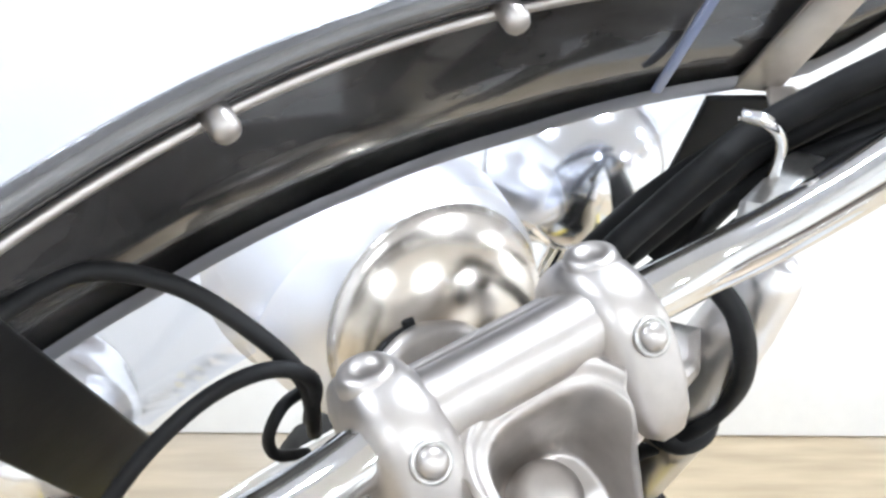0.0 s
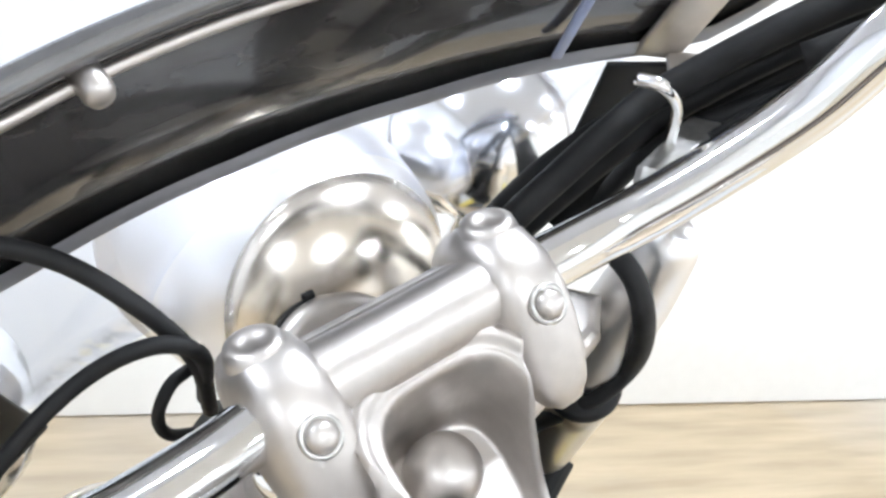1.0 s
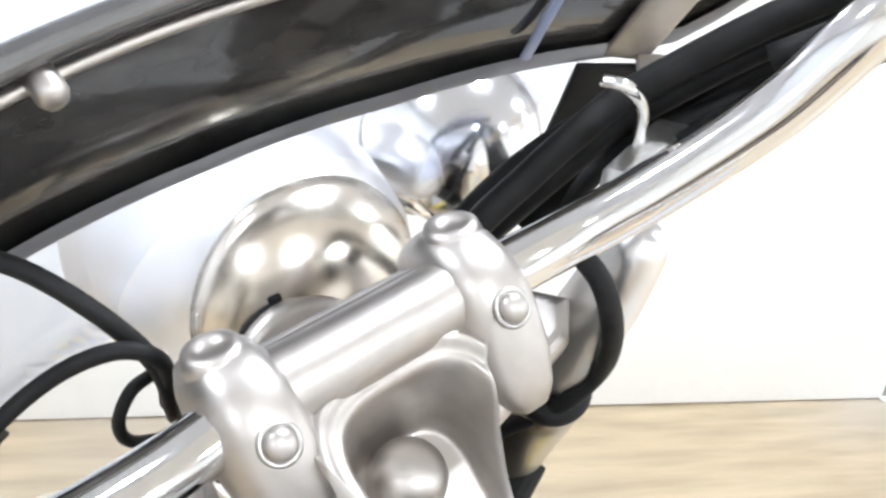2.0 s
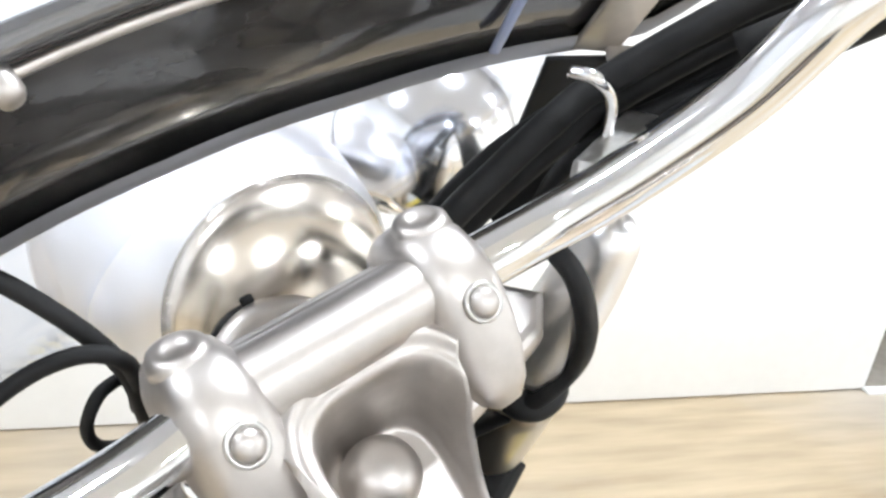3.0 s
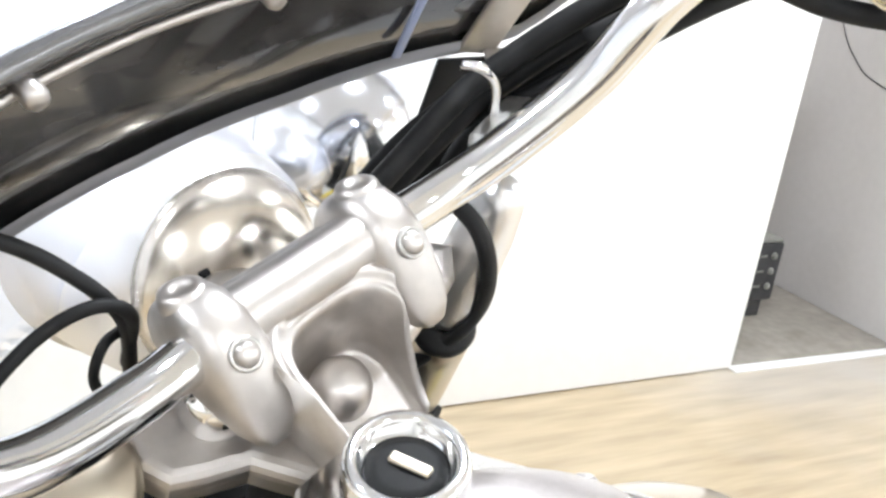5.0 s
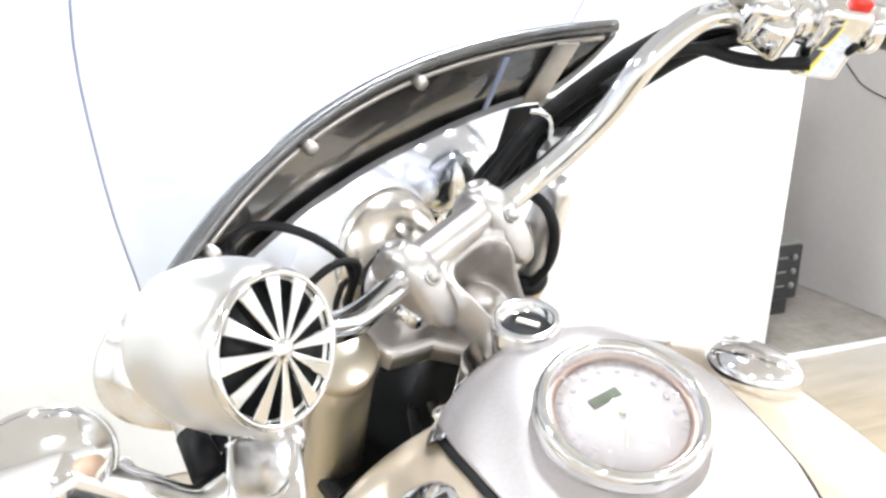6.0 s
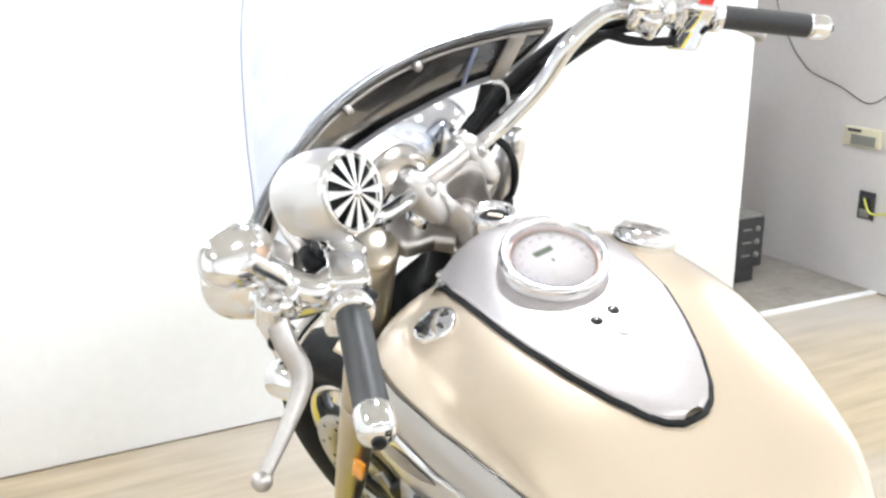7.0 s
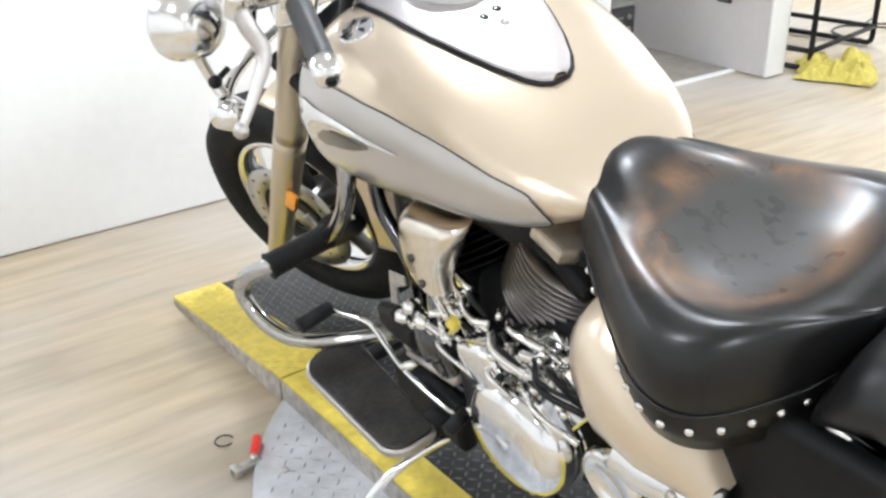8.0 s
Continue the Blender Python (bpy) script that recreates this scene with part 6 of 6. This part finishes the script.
def fork():
    for s in (-1, 1):
        top, mid, end = ((Vector((-0.131, 0.048, -0.022)), Vector((-0.094, 0.054, -0.44)), Vector((-0.048, 0.075, -0.945))) if s < 0 else (Vector((0.124, 0.021, -0.092)), Vector((0.165, 0.04, -0.44)), Vector((0.245, 0.075, -0.945))))
        leg = steer("fork_leg", tube([top, (top + mid) / 2, mid], [0.030, 0.031, 0.033] if s < 0 else [0.021, 0.027, 0.032], 24), FORK_CHROME, None, "chrome-covered front fork leg")
        if s < 0:
            steer("fork_cap", lathe([(0.0, 0.0), (0.0315, 0.0), (0.032, 0.003), (0.032, 0.011), (0.028, 0.015), (0.0, 0.0155)], 32, along(top - (top - mid).normalized() * 0.004, top + (top - mid))), FORK_CHROME, leg, "satin fork cap")
        steer("slider", tube([mid, mid.lerp(end, 0.5), end], [0.034, 0.031, 0.027], 24), FORK_CHROME, leg, "polished fork slider")
        if s > 0:
            steer("upper_cover", tube([(0.132, 0.028, -0.088), (0.138, 0.031, -0.055), (0.145, 0.034, -0.02), (0.151, 0.037, 0.012), (0.153, 0.038, 0.022)], [0.021, 0.021, 0.019, 0.015, 0.008], 24), NACELLE, leg, "chrome upper fork cover")
            steer("boot", lathe([(0.0, -0.006), (0.0215, -0.006), (0.022, 0.0), (0.019, 0.004), (0.0, 0.005)], 28, along(top, top + (top - mid))), RUBBER, leg, "black rubber boot")
        ref = mid.lerp(end, 0.40)
        steer("reflector", rbox(0.008, 0.026, 0.055, Matrix.Translation(ref + Vector((0.026 * s, -0.034, 0.004))), 0.002), AMBER, leg, "amber side reflector")
    steer("lower_yoke", slab([(-0.15, 0.0), (-0.13, 0.09), (0.13, 0.09), (0.15, 0.0), (0.06, -0.04), (-0.06, -0.04)], 0.04, pose(0, 0, -0.25), 0.01, 3), DULL_BLACK, None, "black lower yoke")
    # headlamp
    c, ahead = Vector((0.050, 0.217, -0.168)), Vector((0, 0.84, -0.54))
    m = along(c, c + ahead)
    lamp = steer("headlamp", lathe([(0.0, -0.115), (0.03, -0.112), (0.06, -0.098), (0.082, -0.07), (0.094, -0.03), (0.097, 0.01), (0.097, 0.04), (0.102, 0.045), (0.102, 0.055), (0.096, 0.06)], 48, m), NACELLE, None, "round chrome headlamp")
    steer("lens", lathe([(0.0, 0.072), (0.05, 0.068), (0.095, 0.055), (0.095, 0.05), (0.0, 0.05)], 40, m), LENS, lamp, "clear headlamp lens")
    # warm steel tone paints in the beige bridge mirrored by the shell
    steer("rear_shell", lathe([(0.0, -0.121), (0.032, -0.118), (0.054, -0.108), (0.069, -0.092), (0.074, -0.083), (0.070, -0.080)], 48, m), HORN_STEEL, lamp, "polished domed rear shell")
    steer("rear_cap", join(lathe([(0.0, 0.0), (0.040, 0.0), (0.042, 0.005), (0.040, 0.011), (0.036, 0.014), (0.0, 0.015)], 36, along((0.021, 0.110, -0.116), (0.013, -0.016, 0.004)))), SATIN, lamp, "flat round rear cap")
    steer("cap_seam", lathe([(0.0405, 0.0), (0.0432, 0.0), (0.0432, 0.003), (0.0405, 0.004)], 36, along((0.021, 0.110, -0.116), (0.013, -0.016, 0.004))), BLACK_METAL, lamp, "dark seam")
    cap_at = along((0.021, 0.110, -0.116), (0.013, -0.016, 0.004))
    for deg in (0, 60, 96, 168, 240, 312):
        steer("vent_slot", rbox(0.006, 0.0075, 0.004, cap_at @ Matrix.Rotation(radians(deg), 4, "Z") @ pose(0.0435, 0, 0.003), 0.0015), BLACK_METAL, lamp)
    for x, y in ((0.018, 0.012), (-0.014, 0.018), (0.006, -0.022)):
        steer("cap_screw", lathe([(0.0, 0.0), (0.0045, 0.0), (0.0042, 0.0015), (0.0022, 0.002), (0.002, 0.0005), (0.0, 0.0005)], 14, cap_at @ pose(x, y, 0.0148)), CHROME, lamp)
    # light bar with passing lamps and turn signals
    bar = steer("light_bar", tube([(-0.197, 0.132, -0.334), (-0.14, 0.16, -0.322), (-0.05, 0.17, -0.315), (0.05, 0.17, -0.315), (0.14, 0.16, -0.322), (0.197, 0.132, -0.334)], 0.011, 12), CHROME, None, "chrome auxiliary light bar")
    for s in (-1, 1):
        lc = Vector((-0.178, 0.228, -0.205)) if s < 0 else Vector((0.218, 0.215, -0.152))
        lm = along(lc, lc + ahead) @ Matrix.Scale(0.88, 4)
        pl = steer("passing_lamp", lathe([(0.0, -0.068), (0.028, -0.064), (0.05, -0.050), (0.064, -0.03), (0.070, -0.004), (0.070, 0.02), (0.074, 0.024), (0.074, 0.032), (0.069, 0.036)], 40, lm), PALE_CHROME, None, "round chrome passing lamp")
        steer("lens", lathe([(0.0, 0.046), (0.04, 0.042), (0.068, 0.032), (0.068, 0.028), (0.0, 0.028)], 36, lm), LENS, pl, "clear lamp lens")
        steer("arm", tube([(0.18 * s, 0.145, -0.328), (0.178 * s, 0.18, -0.305), lc + Vector((0, -0.012, -0.052))], [0.013, 0.010, 0.012], 12), CHROME, pl)
        steer("knuckle", join(ball(0.013, Matrix.Translation((0.180 * s, 0.168, -0.306))), tube([(0.180 * s, 0.168, -0.306), (0.146 * s, 0.166, -0.296)], 0.006, 8)), BLACK_METAL, pl)
        sc = Vector((0.198 * s, 0.122, -0.338))
        sm = along(sc, sc + ahead)
        sg = steer("turn_signal", lathe([(0.0, -0.042), (0.016, -0.039), (0.027, -0.028), (0.032, -0.01), (0.032, 0.016), (0.029, 0.02)], 32, sm), CHROME, None, "bullet-shaped chrome turn signal")
        steer("lens", lathe([(0.0, 0.034), (0.018, 0.030), (0.029, 0.02), (0.029, 0.016), (0.0, 0.016)], 28, sm), LENS, sg, "clear signal lens")
    # wheel, disc, caliper, fender
    axle = Vector((0.10, 0.082, -0.913))
    wm = STEER @ Matrix.Translation(axle) @ pose(0, 0, 0, 0, 86, 0)
    w = wheel(bike, wm, 0.314, 0.062, "front_wheel")
    for s in (-1, 1):
        dm = wm @ pose(0, 0, 0.068 * s)
        disc = part("brake_disc", lathe([(0.10, -0.0025), (0.155, -0.0025), (0.155, 0.0025), (0.10, 0.0025)], 64, dm), ALLOY, w, "drilled steel brake disc")
        for k in range(24):
            part("hole", lathe([(0.0, -0.0032), (0.0045, -0.0032), (0.0045, 0.0032), (0.0, 0.0032)], 8, dm @ Matrix.Rotation(2 * math.pi * k / 24, 4, "Z") @ pose(0.118 + 0.022 * (k % 2), 0, 0)), BLACK_METAL, disc)
        part("disc_carrier", lathe([(0.04, -0.002), (0.102, -0.002), (0.102, 0.002), (0.04, 0.002)], 48, dm @ pose(0, 0, -0.003 * s)), BLACK_METAL, w)
        cal = steer("caliper", rbox(0.05, 0.075, 0.13, Matrix.Translation(axle + Vector((0.08 * s, -0.12, 0.10))) @ pose(0, 0, 0, 25, 0, 0), 0.016, 3), BLACK_METAL, None, "black cast brake caliper")
        steer("bleed_nipple", lathe([(0.0, 0.0), (0.006, 0.0), (0.005, 0.02), (0.0, 0.022)], 10, Matrix.Translation(axle + Vector((0.09 * s, -0.15, 0.165)))), CHROME, cal)
        steer("caliper_bracket", join(rbox(0.012, 0.07, 0.03, Matrix.Translation(axle + Vector((0.09 * s, -0.06, 0.05))) @ pose(0, 0, 0, 30, 0, 0), 0.004), rbox(0.012, 0.03, 0.09, Matrix.Translation(axle + Vector((0.09 * s, -0.10, 0.0))) @ pose(0, 0, 0, 40, 0, 0), 0.004)), ALLOY, cal, "cast bracket")
        steer("hose", tube([axle + Vector((0.08 * s, -0.13, 0.16)), axle + Vector((0.09 * s, -0.12, 0.26)), axle + Vector((0.08 * s, -0.07, 0.4)), axle + Vector((0.03 * s, -0.05, 0.55))], 0.006, 8), RUBBER, cal, "black brake hose")
    fend = []
    for a in np.linspace(radians(70), radians(149.5), 34):
        sec, inner = [], float(np.interp(math.degrees(a), [70, 100, 112, 134, 150], [0.362, 0.350, 0.325, 0.275, 0.262]))
        for b in np.linspace(-1, 1, 25):
            t = abs(b)
            r = 0.385 - 0.018 * min(1.0, t / 0.6) ** 2.5
            r = r if t < 0.6 else r + (inner - r) * (t - 0.6) / 0.4
            sec.append(axle + Vector((math.copysign(0.088 * min(1.0, (t / 0.62)) ** 0.8, b), r * math.cos(a), r * math.sin(a))))
        fend.append(sec)
    fender = steer("front_fender", skin(fend, False, False), GOLD, None, "deep champagne gold front fender")
    steer("fender_edge", tube([p + (p - axle) * 0.004 for p in fend[-1]], 0.0035, 8, 2), SATIN, fender, "pale rolled edge")


fork()


def hoses():
    sets = [
        ("clutch_cable", [(-0.055, 0.11, -0.09), (-0.064, 0.105, -0.01), (-0.079, 0.125, 0.02), (-0.10, 0.152, 0.034), (-0.13, 0.167, 0.045), (-0.165, 0.155, 0.058), (-0.21, 0.12, 0.09), (-0.27, 0.05, 0.16), (-0.33, -0.03, 0.2)], 0.0042),
        ("switch_cable", [(-0.058, 0.11, -0.07), (-0.063, 0.10, 0.0), (-0.08, 0.108, 0.013), (-0.11, 0.112, 0.004), (-0.15, 0.102, -0.012), (-0.19, 0.085, -0.05), (-0.2, 0.075, -0.10), (-0.15, 0.08, -0.2)], 0.0038),
        ("loop_cable", [(-0.062, 0.11, -0.03), (-0.076, 0.104, -0.022), (-0.085, 0.10, -0.038), (-0.082, 0.098, -0.06), (-0.064, 0.102, -0.09)], 0.003),
        ("wire_sleeve", [(0.116, 0.050, 0.02), (0.118, 0.030, 0.016), (0.120, 0.016, 0.0), (0.128, 0.010, -0.03), (0.133, 0.009, -0.065), (0.120, 0.010, -0.086), (0.106, 0.02, -0.12), (0.10, 0.04, -0.2)], 0.0056),
        ("switch_hose", [(0.19, 0.05, 0.11), (0.225, 0.024, 0.15), (0.251, 0.002, 0.163), (0.266, -0.03, 0.166), (0.278, -0.056, 0.173), (0.293, -0.083, 0.184)], 0.0062),
        ("brake_hose", [(0.33, -0.03, 0.195), (0.27, 0.02, 0.172), (0.22, 0.06, 0.12), (0.175, 0.09, 0.055), (0.149, 0.092, 0.038), (0.122, 0.092, 0.015), (0.095, 0.09, -0.005), (0.07, 0.09, -0.06)], 0.0075),
        ("brake_hose", [(0.33, -0.03, 0.183), (0.272, 0.022, 0.157), (0.226, 0.06, 0.103), (0.185, 0.088, 0.04), (0.16, 0.092, 0.018), (0.13, 0.094, -0.01), (0.10, 0.10, -0.06)], 0.0085),
        ("wire_sleeve", [(0.32, -0.02, 0.168), (0.276, 0.022, 0.142), (0.235, 0.055, 0.09), (0.20, 0.08, 0.026), (0.178, 0.09, -0.005), (0.15, 0.10, -0.05)], 0.0085),
        ("throttle_cable", [(0.32, -0.03, 0.185), (0.26, 0.03, 0.15), (0.21, 0.07, 0.09), (0.17, 0.10, 0.03), (0.13, 0.11, -0.01), (0.09, 0.11, -0.06)], 0.0055),
        ("switch_cable", [(0.31, -0.05, 0.185), (0.26, 0.0, 0.16), (0.205, 0.04, 0.095), (0.165, 0.062, 0.03), (0.15, 0.075, -0.04), (0.14, 0.10, -0.12), (0.12, 0.12, -0.2)], 0.0062),
        ("throttle_cable", [(0.33, -0.04, 0.18), (0.265, 0.012, 0.145), (0.21, 0.05, 0.08), (0.175, 0.08, 0.02), (0.16, 0.09, -0.05), (0.14, 0.11, -0.14)], 0.0055),
    ]
    for nm, line, r in sets:
        steer(nm, tube(line, r, 10, 6), RUBBER, None, "black rubber-sheathed cable")


hoses()
